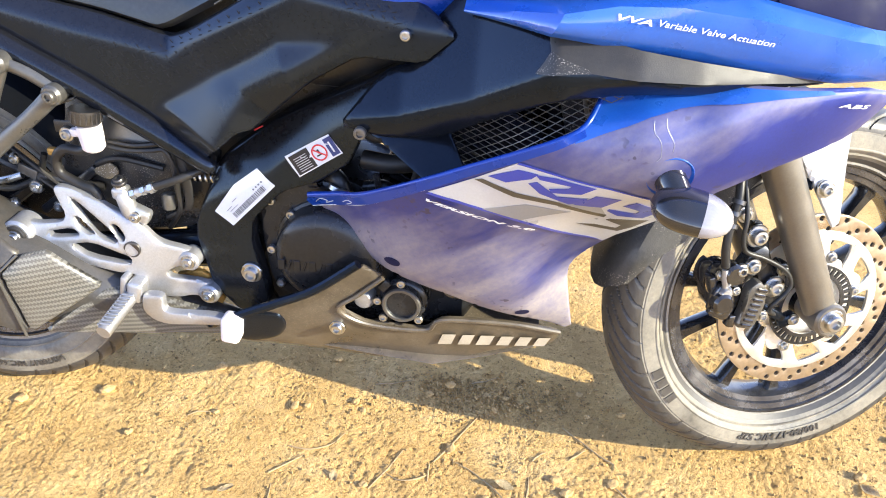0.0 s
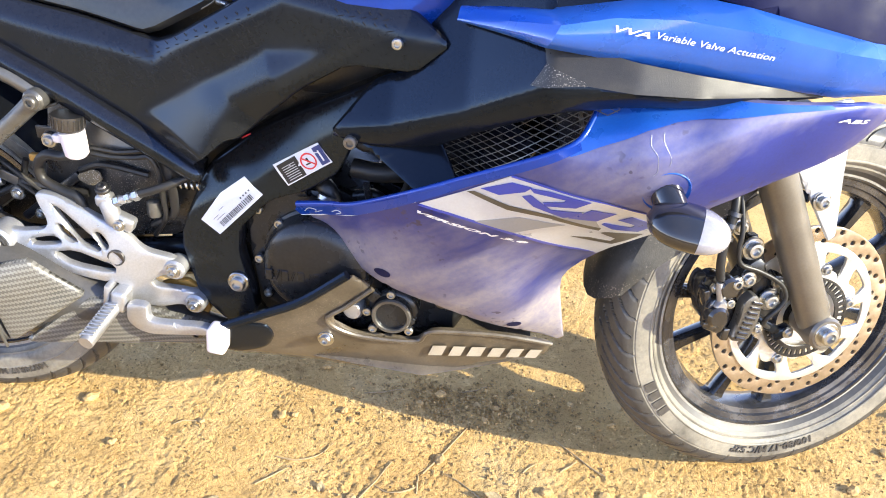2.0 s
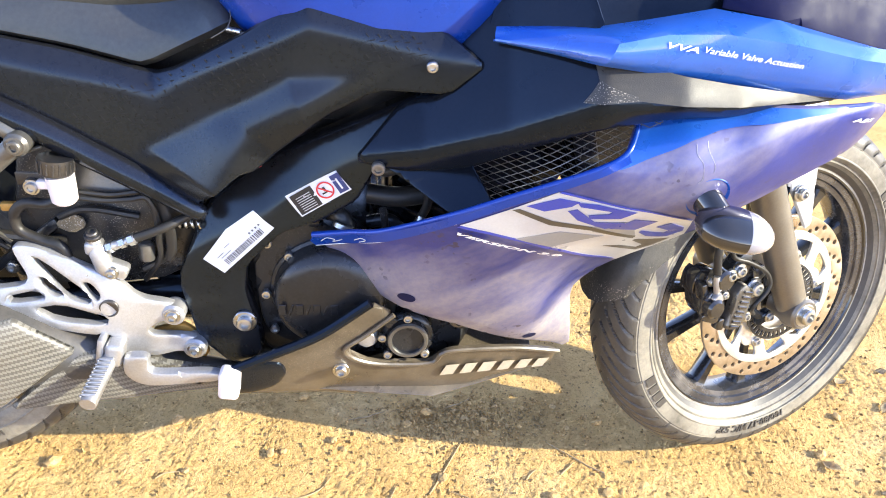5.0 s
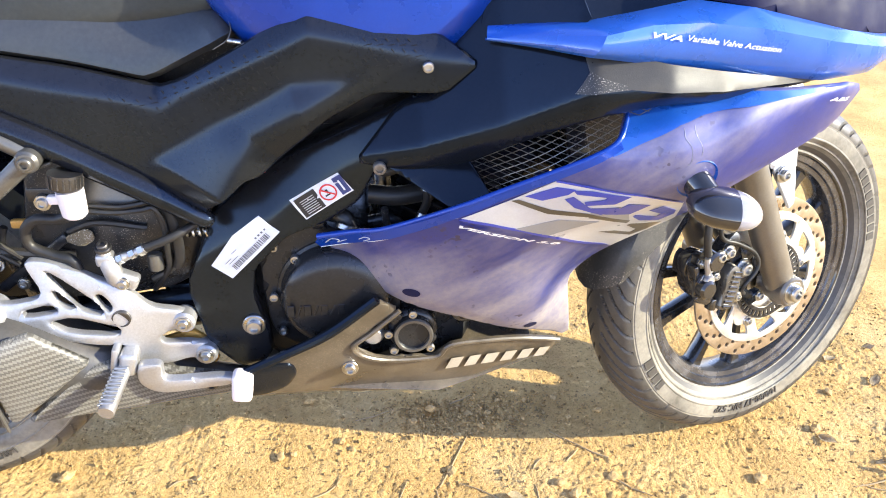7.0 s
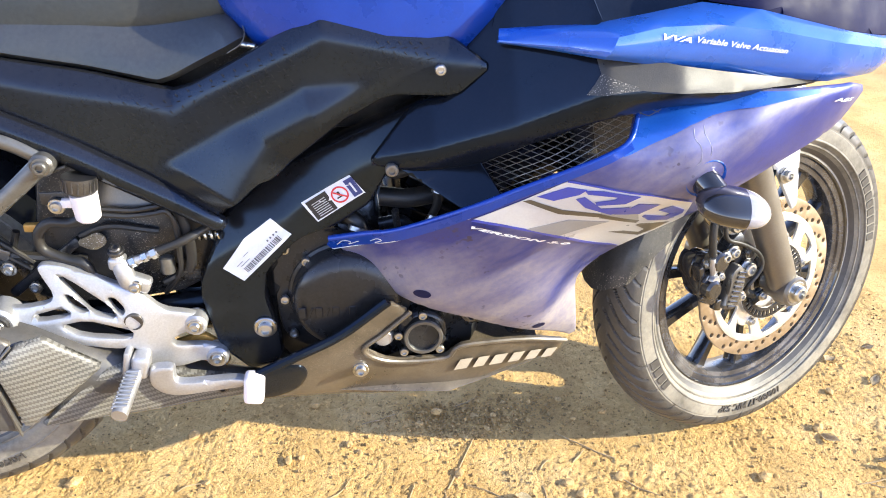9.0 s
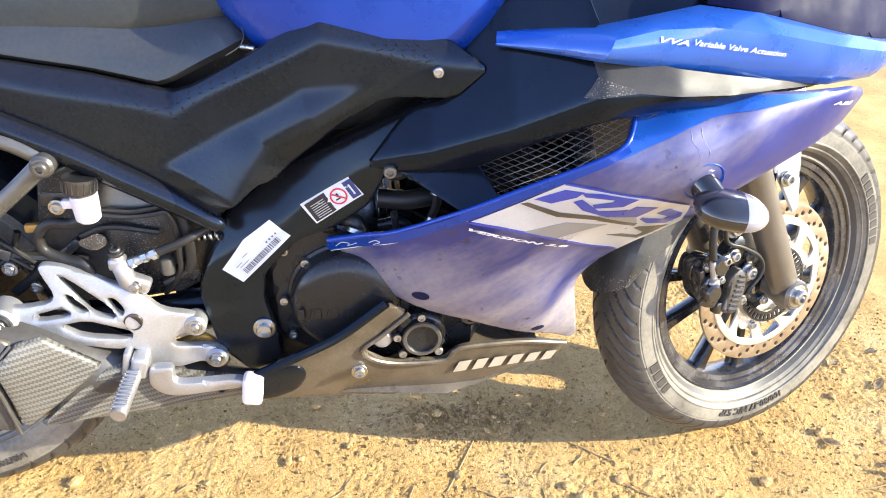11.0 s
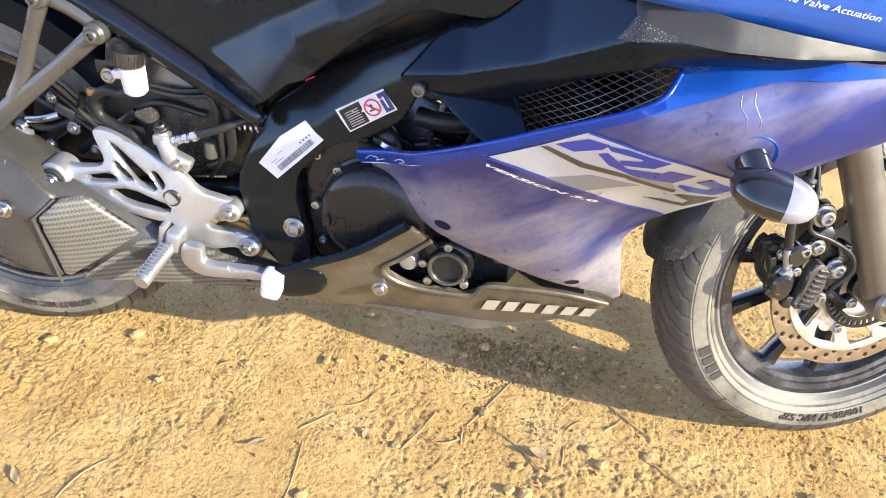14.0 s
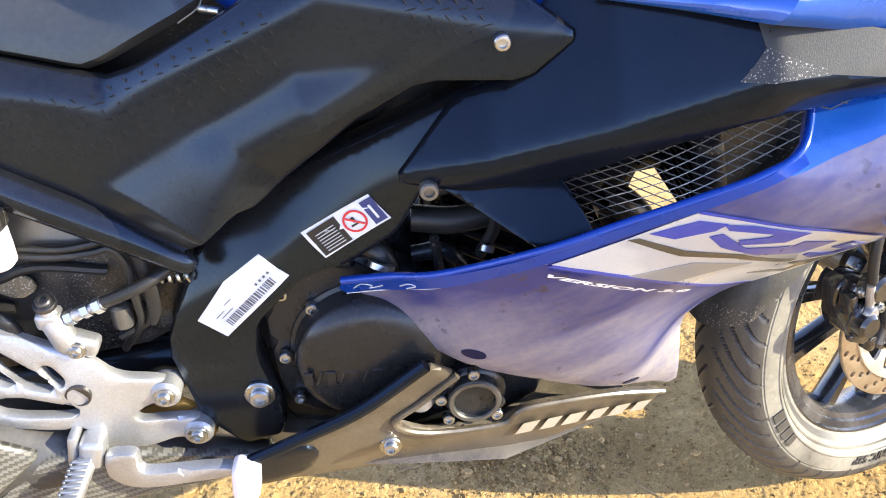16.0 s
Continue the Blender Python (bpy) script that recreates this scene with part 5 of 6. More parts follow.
part("opening_rim", tube([(.737, Y_PAN(.737, .393) - .001, .393), (.700, Y_PAN(.70, .360) - .002, .360), (.670, Y_PAN(.67, .332) - .002, .332), (.708, Y_PAN(.708, .299) - .003, .299), (.790, Y_PAN(.79, .283) - .003, .283), (.812, Y_PAN(.812, .304) - .002, .304), (.86, Y_PAN(.86, .302) - .002, .302), (.925, Y_PAN(.925, .292) - .002, .292), (.992, Y_PAN(.992, .272) - .002, .272)], .0038, 8), PAN, pan, "raised lip of the pan opening")
bolt(.665, -.180, .294, .0085, pan, STEEL)
xs = .807
for wd in (.030, .027, .031, .028, .028, .027):
    z = .274 - (xs - .807) * .085
    patch("pale_mark", [(xs + .002, z - .0255 + (xs - .807) * .03), (xs + wd * .74, z - .026 + (xs - .807) * .03), (xs + wd * .74 + .008, z - .002), (xs + .010, z - .001)], Y_PAN, CREAM, pan, "plain pale slanted mark", .0045)
    xs += wd


# ---- foot controls and exhaust ----
Y_HANGER = spread([(.439, .368, -.160), (.462, .31, -.160), (.363, .395, -.177), (.252, .473, -.167), (.201, .413, -.192), (.37, .33, -.180)])
hanger = part("footrest_hanger", shell(rounded([(.184, .410), (.190, .432), (.206, .437), (.222, .428), (.272, .432), (.250, .476), (.257, .483), (.284, .479), (.345, .448), (.377, .431), (.399, .405), (.438, .392), (.452, .378), (.447, .362), (.424, .365), (.405, .356), (.412, .347), (.436, .343), (.465, .335), (.478, .319), (.470, .302), (.458, .304), (.445, .316), (.414, .312), (.385, .319), (.374, .311), (.361, .309), (.355, .322), (.358, .340), (.364, .353), (.334, .357), (.290, .369), (.254, .386), (.222, .398), (.198, .395)], 2, .2), Y_HANGER, .008, .006, .0032,
                                       holes=[rounded([(.274, .463), (.283, .463), (.336, .418), (.343, .401), (.318, .409), (.307, .418)], 1, .2), rounded([(.280, .439), (.287, .438), (.311, .414), (.299, .414), (.285, .423)], 1, .2), rounded([(.240, .416), (.276, .422), (.287, .411), (.246, .408)], 1, .2),
                                              rounded([(.270, .398), (.304, .402), (.343, .388), (.360, .380), (.358, .370), (.296, .381)], 1, .2), rounded([(.332, .430), (.342, .430), (.354, .413), (.350, .405), (.341, .412)], 2, .22)]),
              ALU, bike, "silver cast footrest hanger plate with cut-outs")
part("hole_plug", lathe([(0, .004), (.0125, .004), (.0125, -.0005), (.0105, -.001), (.010, .002), (0, .002)], pose(.363, Y_HANGER(.363, .395) - .001, .395), 24), DARKSTEEL, hanger)
for x, z in ((.439, .373), (.463, .317)):
    part("boss", lathe([(0, .02), (.016, .02), (.016, -.002), (.013, -.006), (0, -.006)], pose(x, -.158, z), 28), ALU, hanger)
    bolt(x, -.1645, z, .0075, hanger, STEEL)
part("exhaust_boss", joined(lathe([(.011, .03), (.023, .03), (.023, -.004), (.019, -.008), (.011, -.008)], pose(.201, -.192, .414), 32, closed=True)), ALU, hanger)
part("rubber_bush", lathe([(0, .02), (.0165, .02), (.0165, -.010), (.014, -.012), (0, -.012)], pose(.201, -.192, .414), 28), RUBBER, hanger)
bolt(.201, -.206, .414, .0075, hanger, STEEL)
part("peg_clevis", joined(block((.024, .030, .036), pose(.366, -.188, .334, 0, 12, 0), .007, 3), block((.010, .028, .040), pose(.349, -.186, .340, 0, 12, 0), .004)), ALU, hanger)
part("footpeg", tube([(.359, -.190, .326), (.350, -.270, .311)], .0105, 16, smooth=False), ALU, hanger, "ribbed silver footpeg")
peg_rib = part("rib", block((.019, .004, .003), None, .0008, 1), ALU, hanger)
peg_rib.matrix_basis = pose(.3585, -.205, .3335)
for k in range(10):
    if k:
        share("rib", peg_rib.data, pose(.3585 - .0007 * k, -.205 - .0065 * k, .3335 - .0012 * k), hanger)
    share("rib", peg_rib.data, pose(.3475 - .0007 * k, -.205 - .0065 * k, .323 - .0012 * k, 0, 90, 0), hanger)
part("peg_spring", tube([(.352 + .008 * math.cos(k * .9), -.182 - .002 * k * .3, .338 + .008 * math.sin(k * .9)) for k in range(24)], .0016, 6, 2), STEEL, hanger)
lever = part("brake_lever", shell(rounded([(.376, .322), (.380, .336), (.413, .338), (.410, .315), (.419, .309), (.505, .318), (.507, .300), (.464, .294), (.416, .286), (.392, .290), (.376, .304)], 2, .22), spread([(.37, .31, -.203), (.41, .30, -.206), (.50, .31, -.212)]), .008, .012, .005), ALU, bike, "silver rear brake lever")
part("pad", block((.028, .030, .043), pose(.517, -.212, .300, 0, 6, 0), .007, 3), TANK_WHITE, lever, "white-worn lever pad")
part("gold_guard", joined(shell(rounded([(.395, .330), (.443, .345), (.462, .33), (.480, .285), (.43, .275), (.40, .29)], 1, .2), -.138, .006, .02, .002)), GOLD, bike, "amber metal plate behind the hanger")

# master cylinder and reservoir
master = part("master_cylinder", joined(lathe([(0, -.026), (.010, -.026), (.0125, -.018), (.0125, .010), (.009, .016), (.009, .024), (0, .024)], pose(.357, -.158, .466, 90, 0, 0) @ pose(0, 0, 0, 0, 0, 12), 24),
                                         block((.036, .020, .022), pose(.372, -.155, .445, 0, 25, 0), .006, 3), block((.022, .022, .018), pose(.352, -.157, .478), .005, 3)), ALU, bike, "silver rear brake master cylinder")
bolt(.370, -.167, .443, .0065, master, STEEL)
bolt(.352, -.158, .496, .0075, master, DARKSTEEL, True, (0, -.35, .94))
part("banjo", tube([(.350, -.158, .473), (.365, -.159, .476), (.377, -.158, .480), (.390, -.158, .485), (.405, -.157, .491)], (.0045, .0040, .0065, .0050, .0062), 12), ALU, master)
for x, y, z, r in ((.372, -.1585, .478, .0078), (.388, -.158, .4845, .0072), (.400, -.1575, .489, .0080)):
    part("crimp_collar", tube([(x - .0035, y, z - .0015), (x + .0035, y, z + .0015)], r, 6, smooth=False), STEEL, master)
part("hose_sleeve", tube([(.404, -.157, .491), (.426, -.156, .499), (.447, -.152, .507), (.470, -.135, .514)], .0060, 12), RUBBER, master)
reservoir = part("fluid_reservoir", joined(lathe([(0, -.021), (.012, -.021), (.0155, -.017), (.0165, .0), (.0170, .017), (0, .017)], pose(.330, -.166, .566, 90, 0, 0) @ pose(0, 0, 0, 4, 0, 0), 32), block((.016, .012, .012), pose(.308, -.164, .569), .003)), TANK_WHITE, bike, "milky white brake fluid reservoir")
capm = pose(.327, -.165, .595, 86, 6, 0)
part("cap", lathe([(0, -.010), (.0208, -.010), (.0208, .007), (.0185, .0105), (.0125, .0110), (.0115, .0095), (0, .0095)], capm @ pose(0, 0, 0, 180, 0, 0), 36), DARKSTEEL, reservoir, "black ribbed screw cap")
cap_rib = part("cap_rib", block((.002, .014, .0022), None, .0006, 1), DARKSTEEL, reservoir)
cap_rib.matrix_basis = capm @ pose(.0209, 0, 0)
for k in range(1, 18):
    share("cap_rib", cap_rib.data, capm @ pose(.0209 * math.cos(k * .349), 0, .0209 * math.sin(k * .349), 0, -math.degrees(k * .349), 0), reservoir)
bolt(.295, -.168, .566, .0075, bike, STEEL)
part("reservoir_bracket", joined(block((.05, .004, .018), pose(.300, -.160, .574), .002), block((.03, .03, .004), pose(.300, -.15, .612, 0, -20, 0), .002)), GRIME_AND_SHADE, bike)
part("fluid_hose", tube([(.328, -.163, .548), (.305, -.156, .537), (.276, -.152, .536), (.259, -.150, .520), (.260, -.150, .497), (.285, -.150, .482), (.308, -.152, .474), (.316, -.152, .45)], .0072, 14), RUBBER, bike, "black rubber fluid hose")
for pts, r in (([(.343, -.152, .545), (.373, -.150, .541), (.405, -.149, .543), (.421, -.146, .543), (.430, -.144, .519), (.428, -.138, .48), (.424, -.130, .444), (.398, -.12, .405)], .0042), ([(.343, -.150, .552), (.38, -.150, .549), (.412, -.147, .552), (.445, -.125, .545), (.47, -.115, .51)], .0038),
               ([(.30, -.12, .50), (.34, -.125, .515), (.40, -.115, .50)], .005), ([(.436, -.125, .50), (.438, -.128, .46), (.425, -.125, .44), (.40, -.125, .425)], .0055), ([(.12, -.11, .50), (.18, -.125, .485), (.24, -.12, .47), (.30, -.11, .46)], .007),
               ([(.10, -.12, .47), (.15, -.13, .452), (.20, -.12, .47), (.22, -.12, .51)], .005), ([(.16, -.125, .53), (.20, -.13, .50), (.235, -.125, .465)], .004), ([(.15, -.125, .52), (.19, -.13, .49), (.23, -.125, .455)], .004)):
    part("cable", tube(pts, r, 8), RUBBER, bike)
part("switch_body", lathe([(0, -.012), (.009, -.012), (.0105, -.008), (.0105, .010), (.007, .013), (0, .013)], pose(.408, -.130, .455, 80, 0, 12), 20), BRACKET, bike, "grey brake light switch")
part("cable_clip", block((.02, .01, .012), pose(.245, -.13, .52), .003), GOLD, bike)
part("side_plate", shell(rounded([(.320, .585), (.352, .590), (.390, .572), (.436, .546), (.412, .537), (.372, .538), (.340, .541), (.330, .556)], 1, .15), lambda x, z: -.142 + .30 * (z - .54), .003, .008, .002), BRACKET, bike, "grey plate under the tail rail")
# pale plate laid on the guard where sun falls on its dust
part("sunlit_dust_patch", shell(rounded([(.292, .488), (.308, .506), (.330, .502), (.333, .487), (.314, .477)], 1, .2), -.124, .002, .008, .0015), SUNLIT_DUST, bike, "speckled dusty patch of the guard with sunlight put into its colour")
part("strap", tube([(.428, -.136, .549), (.438, -.137, .520), (.443, -.137, .490), (.442, -.136, .460), (.436, -.134, .445)], (.006, .0075, .0075, .0065, .004), 12, 6, .4), RUBBER, bike, "flat black rubber strap")
part("rear_hose_fitting", tube([(.13, -.13, .462), (.16, -.135, .470), (.185, -.132, .478)], .0055, 10), STEEL, bike)
part("stop_spring", tube([(.452 + .0016 * k, -.132 + .0062 * math.cos(k * 1.2), .500 + .0062 * math.sin(k * 1.2)) for k in range(20)], .0018, 6, 3), STEEL, bike, "plated coil spring")

# small fittings among the cables
for x, y, z, r in ((.125, -.140, .455, .007), (.165, -.138, .432, .006), (.205, -.136, .462, .0075), (.232, -.134, .430, .006), (.180, -.135, .505, .006)):
    bolt(x, y, z, r, bike, STEEL)
part("union", tube([(.095, -.140, .440), (.118, -.142, .447), (.140, -.140, .446)], (.007, .009, .006), 12), ALU, bike, "silver hose union")
part("clip_plate", block((.030, .004, .016), pose(.195, -.132, .485, 0, 25, 0), .002), BRACKET, bike)
part("red_wire", tube([(.556, -.146, .584), (.562, -.147, .588), (.568, -.146, .591)], .0010, 8), RED, bike, "short red wire end")
part("seat_pin", tube([(.538, -.135, .757), (.556, -.150, .758)], .0036, 12, smooth=False), STEEL, bike, "plated seat pin")
part("piping", tube([(.520, Y_SEAT(.520, .748) + .003, .749), (.539, Y_SEAT(.536, .760) + .006, .762), (.540, Y_SEAT(.536, .775) + .010, .777), (.522, Y_SEAT(.522, .789) + .012, .789)], .0007, 8, 5), BRACKET, seat, "pale piped seam")

# swingarm, inner guard and rear hugger
part("swingarm", joined(tube([(.55, -.08, .36), (.40, -.095, .355), (.20, -.10, .335), (.0, -.10, .315)], (.034, .032, .028, .026), 16, 5, .6), tube([(.55, .08, .36), (.40, .095, .355), (.20, .10, .335), (.0, .10, .315)], (.034, .032, .028, .026), 16, 5, .6),
                        block((.10, .18, .07), pose(.45, 0, .36), .015)), FRAME_BLACK, bike, "black rear swingarm")
part("inner_guard", shell(rounded([(.20, .395), (.30, .385), (.45, .40), (.475, .47), (.47, .53), (.40, .575), (.32, .61), (.25, .60), (.235, .50)], 1, .2), spread([(.2, .4, -.10), (.45, .4, -.105), (.47, .53, -.10), (.32, .60, -.09), (.36, .49, -.118)]), .02, .014, .01), GRIME_AND_SHADE, bike, "grimy black inner guard")
part("dust_ridge", block((.13, .012, .014), pose(.245, -.115, .452, 0, -38, 0), .004), GRIME_AND_SHADE, bike)
hug = bmesh.new()
rows = []
for i in range(31):
    a = radians(10 + 130 * i / 30)
    rows.append([hug.verts.new(((.335 + q) * math.cos(a), y, .315 + (.335 + q) * math.sin(a))) for y, q in ((-.085, -.05), (-.082, -.01), (-.06, .006), (0, .01), (.06, .006), (.082, -.01), (.085, -.05))])
for a, b in zip(rows, rows[1:]):
    for j in range(6):
        hug.faces.new([a[j], a[j + 1], b[j + 1], b[j]])
bmesh.ops.recalc_face_normals(hug, faces=hug.faces)
bmesh.ops.solidify(hug, geom=hug.faces[:], thickness=.003)
# dark plate added beyond the rear wheel to keep its gaps black
part("wheel_gap_filler", shell(rounded([(-.24, .34), (-.10, .22), (.12, .24), (.50, .33), (.52, .55), (.32, .575), (.10, .60), (-.05, .61), (-.22, .50)], 1, .15), .078, .006, .03, .003), GRIME_AND_SHADE, bike, "dark filler plate added on the far side of the wheel")
part("rear_hugger", hug, PLASTIC, bike, "black rear mudguard close over the tyre")
bracket = part("pillion_bracket", joined(tube([(.222, -.165, .662), (.200, -.168, .615), (.175, -.172, .555), (.158, -.178, .520)], (.012, .0105, .011, .013), 14, 5, .7), tube([(.290, -.162, .624), (.245, -.166, .585), (.195, -.172, .545), (.150, -.178, .508), (.085, -.185, .450), (.03, -.19, .405)], (.0125, .0115, .0125, .014, .015, .015), 14, 5, .7),
                                          tube([(.222, -.163, .660), (.255, -.163, .648), (.288, -.162, .628)], .009, 12, 5, .7)), BRACKET, bike, "grey painted triangular pillion footrest bracket")
for x, z in ((.221, .662), (.291, .624)):
    part("bush", lathe([(0, .02), (.0145, .02), (.0145, -.010), (.012, -.013), (0, -.013)], pose(x, -.166, z), 24), BRACKET, bracket)
    bolt(x, -.180, z, .0085, bracket, BRACKET)
outer("subframe_tube", [(.10, .725), (.30, .635), (.49, .535), (.485, .515), (.30, .612), (.10, .70)], -.135, FRAME_BLACK, "black subframe rail", thick=.02, step=.03, edge=.006)

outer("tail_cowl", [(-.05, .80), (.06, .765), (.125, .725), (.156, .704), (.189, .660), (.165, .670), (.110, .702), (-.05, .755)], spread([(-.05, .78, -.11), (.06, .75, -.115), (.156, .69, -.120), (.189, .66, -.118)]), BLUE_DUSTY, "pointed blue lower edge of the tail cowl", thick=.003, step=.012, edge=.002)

# silencer
silencer = part("silencer", (lambda bm: bm)(loft([(.53, .017, .238, .272, 1), (.47, .024, .240, .286, 1), (.42, .033, .243, .305, .95), (.36, .044, .246, .335, .9), (.30, .055, .252, .372, .85), (.24, .066, .262, .405, .8), (.18, .074, .278, .435, .8), (.06, .080, .32, .485, .8), (-.10, .080, .37, .54, .8)], 32)), SHIELD, bike, "dark grey exhaust silencer")
for v in silencer.data.vertices:
    v.co.y += float(np.interp(v.co.x, (-.1, .06, .18, .30, .42, .53), (-.185, -.182, -.180, -.160, -.142, -.140)))


def carbon_material():
    m = material("carbon_pattern_foil", (.06, .059, .055), .36, .1, .2, .15, 60, dust=.15, dust_scale=14)
    n, l = m.node_tree.nodes, m.node_tree.links
    b = n["Principled BSDF"]
    tc = n.new("ShaderNodeTexCoord")
    sep = n.new("ShaderNodeSeparateXYZ")
    l.new(tc.outputs["Object"], sep.inputs[0])

    def mth(op, a, c=None):
        x = n.new("ShaderNodeMath")
        x.operation = op
        for i, q in enumerate((a, c)):
            if q is None:
                continue
            if isinstance(q, (int, float)):
                x.inputs[i].default_value = q
            else:
                l.new(q, x.inputs[i])
        return x.outputs[0]
    row = mth("MULTIPLY", sep.outputs["Z"], 135.0)
    col = mth("MULTIPLY", sep.outputs["X"], 240.0)
    step_row = mth("FLOOR", row)
    saw = mth("FRACT", mth("ADD", col, mth("MULTIPLY", step_row, .5)))
    band = mth("FRACT", mth("ADD", row, mth("MULTIPLY", saw, .35)))
    lit = mth("GREATER_THAN", band, .52)
    old = b.inputs["Base Color"].links[0].from_socket
    mix = n.new("ShaderNodeMix")
    mix.data_type = "RGBA"
    l.new(lit, mix.inputs["Factor"])
    l.new(old, mix.inputs["A"])
    mix.inputs["B"].default_value = (.145, .14, .125, 1)
    l.new(mix.outputs["Result"], b.inputs["Base Color"])
    return m


CARBON = carbon_material()
Y_SIL = spread([(.159, .392, -.255), (.209, .392, -.262), (.22, .291, -.258), (.318, .346, -.207), (.12, .36, -.262), (.25, .41, -.235), (.17, .45, -.235), (.27, .35, -.235), (.10, .45, -.24)])
shield = part("heat_shield", shell(rounded([(.0, .50), (.10, .478), (.158, .456), (.194, .440), (.231, .413), (.206, .389), (.222, .282), (.134, .322), (.0, .37)], 1, .08), Y_SIL, .004, .012, .004), SHIELD, silencer, "dusty dark grey silencer heat shield")
bolt(.159, -.259, .392, .009, shield, STEEL)
part("carbon_panel", shell(rounded([(.210, .389), (.233, .410), (.262, .411), (.322, .345), (.226, .286)], 1, .06), over(Y_SIL, -.001), .004, .012, .004), CARBON, silencer, "carbon-pattern guard panel")
part("shield_edge", tube([(.231, Y_SIL(.231, .413) - .003, .413), (.206, Y_SIL(.206, .389) - .003, .389), (.222, Y_SIL(.222, .282) - .003, .282)], .0022, 8, smooth=False), BRACKET, silencer, "bright edge of the heat shield")
Y_PIPE = spread([(.30, .33, -.214), (.24, .285, -.245), (.33, .262, -.205), (.42, .25, -.178), (.50, .252, -.160), (.42, .30, -.176), (.50, .27, -.160), (.36, .33, -.19), (.36, .29, -.198)])
part("carbon_sleeve", shell(rounded([(.240, .284), (.318, .338), (.36, .335), (.42, .304), (.520, .270), (.525, .248), (.46, .247), (.33, .258), (.245, .276)], 1, .12), Y_PIPE, .004, .012, .006), CARBON, silencer, "tapered carbon-pattern sleeve")
bolt(.468, -.176, .276, .0075, silencer, DARKSTEEL)

# ---- indicator ----
ind = new("indicator")
ind.parent = bike
IND = pose(1.106, -.322, .606, 6, 8, -10)


def drop(x0, x1, rx, ry, rz, m):
    """Part of a rounded lamp body between two stations of its length."""
    bm = bmesh.new()
    rings = []
    for t in np.linspace(x0, x1, 14):
        k = math.sqrt(max(0.0008, 1 - abs(t) ** 2.4))
        rings.append([bm.verts.new((t * rx, ry * k * math.cos(a), rz * k * math.sin(a))) for a in [2 * math.pi * j / 24 for j in range(24)]])
    for a, b in zip(rings, rings[1:]):
        for j in range(24):
            bm.faces.new([a[j], a[(j + 1) % 24], b[(j + 1) % 24], b[j]])
    bm.faces.new(rings[0])
    bm.faces.new(rings[-1])
    bmesh.ops.recalc_face_normals(bm, faces=bm.faces)
    bm.transform(m)
    return bm


part("housing", drop(-1, .25, .045, .035, .0212, IND), GLOSSBLACK, ind, "gloss black indicator housing")
part("lens", drop(.26, 1, .045, .0345, .0208, IND), LENS, ind, "clear indicator lens")
part("stalk", tube([(1.078, -.266, .632), (1.084, -.285, .624), (1.092, -.305, .614)], (.0215, .0185, .0165), 18), GLOSSBLACK, ind, "short black rubber stalk")
part("ring", lathe([(.020, .006), (.028, .006), (.028, -.002), (.026, -.006), (.020, -.003)], pose(1.082, -.284, .630, 14, 0, 10), 36, closed=True), BLUE, ind, "blue mounting ring")

# ---- stickers on the frame ----
label = patch("paper_label", [(.553, .527), (.580, .506), (.511, .435), (.484, .454), (.516, .498)], Y_FRAME, WHITE, frame_spar, "white paper label with a bar code", .0015)
rnd = random.Random(4)
u, v = Vector((.069, .071)).normalized(), Vector((-.71, .70))
bars = []


def strip(o, a, b, c, d, proud=.0022):
    """A small printed rectangle on the spar: a to b along the label, c to d across it."""
    q = [o + u * a + v * c, o + u * b + v * c, o + u * b + v * d, o + u * a + v * d]
    return shell([(p.x, p.y) for p in q], over(Y_FRAME, -proud), .0003, .02, 0.0, back=False)


O = Vector((.513, .4365))
a = .012
while a < .082:
    wd = rnd.choice((.0010, .0016, .0024))
    bars.append(strip(O, a, a + wd, .005, .0135))
    a += wd + rnd.choice((.0010, .0014, .002))
for k, (p, q) in enumerate(((.012, .030), (.008, .020), (.026, .036))):
    bars.append(strip(O, p, q, .0170 + .004 * k, .0177 + .004 * k))
for k in range(4):
    bars.append(strip(O, .066 + .006 * k, .0685 + .006 * k, .0165, .0190))
part("bar_code", joined(*bars), GREY_PRINT, label, "printed bars and dots")
caution = patch("caution_sticker", [(.660, .590), (.680, .566), (.616, .522), (.595, .549)], Y_FRAME, WHITE, frame_spar, "white caution sticker with a red prohibition ring", .0015)
u, v = Vector((.064, .043)).normalized(), Vector((-.56, .83))
O = Vector((.616, .522))
part("black_field", strip(O, .002, .034, .002, .031, .0022), INK, caution)
part("navy_field", strip(O, .062, .0755, .003, .0295, .0022), NAVY, caution)
part("text_bars", joined(*[strip(O, .008, .029, .005 + .0032 * k, .0060 + .0032 * k, .0030) for k in range(7)]), SILVER_INK, caution, "unreadable lines of print")
part("text_bars", strip(O, .0675, .0700, .008, .024, .0030), WHITE, caution)
cen = O + u * .048 + v * .0165
ring_bm = shell(ring_outline(cen.x, cen.y, .0118, 28), over(Y_FRAME, -.0026), .0003, .02, 0.0, [ring_outline(cen.x, cen.y, .0097, 28)], False)
bar_a, bar_b = cen - u * .009 * .7 + v * .007, cen + u * .009 * .7 - v * .007
pr = (bar_b - bar_a).normalized()
pn = Vector((-pr.y, pr.x)) * .001
part("red_ring", joined(ring_bm, shell([tuple(bar_a + pn), tuple(bar_a - pn), tuple(bar_b - pn), tuple(bar_b + pn)], over(Y_FRAME, -.0028), .0003, .02, 0.0, back=False)), RED, caution)
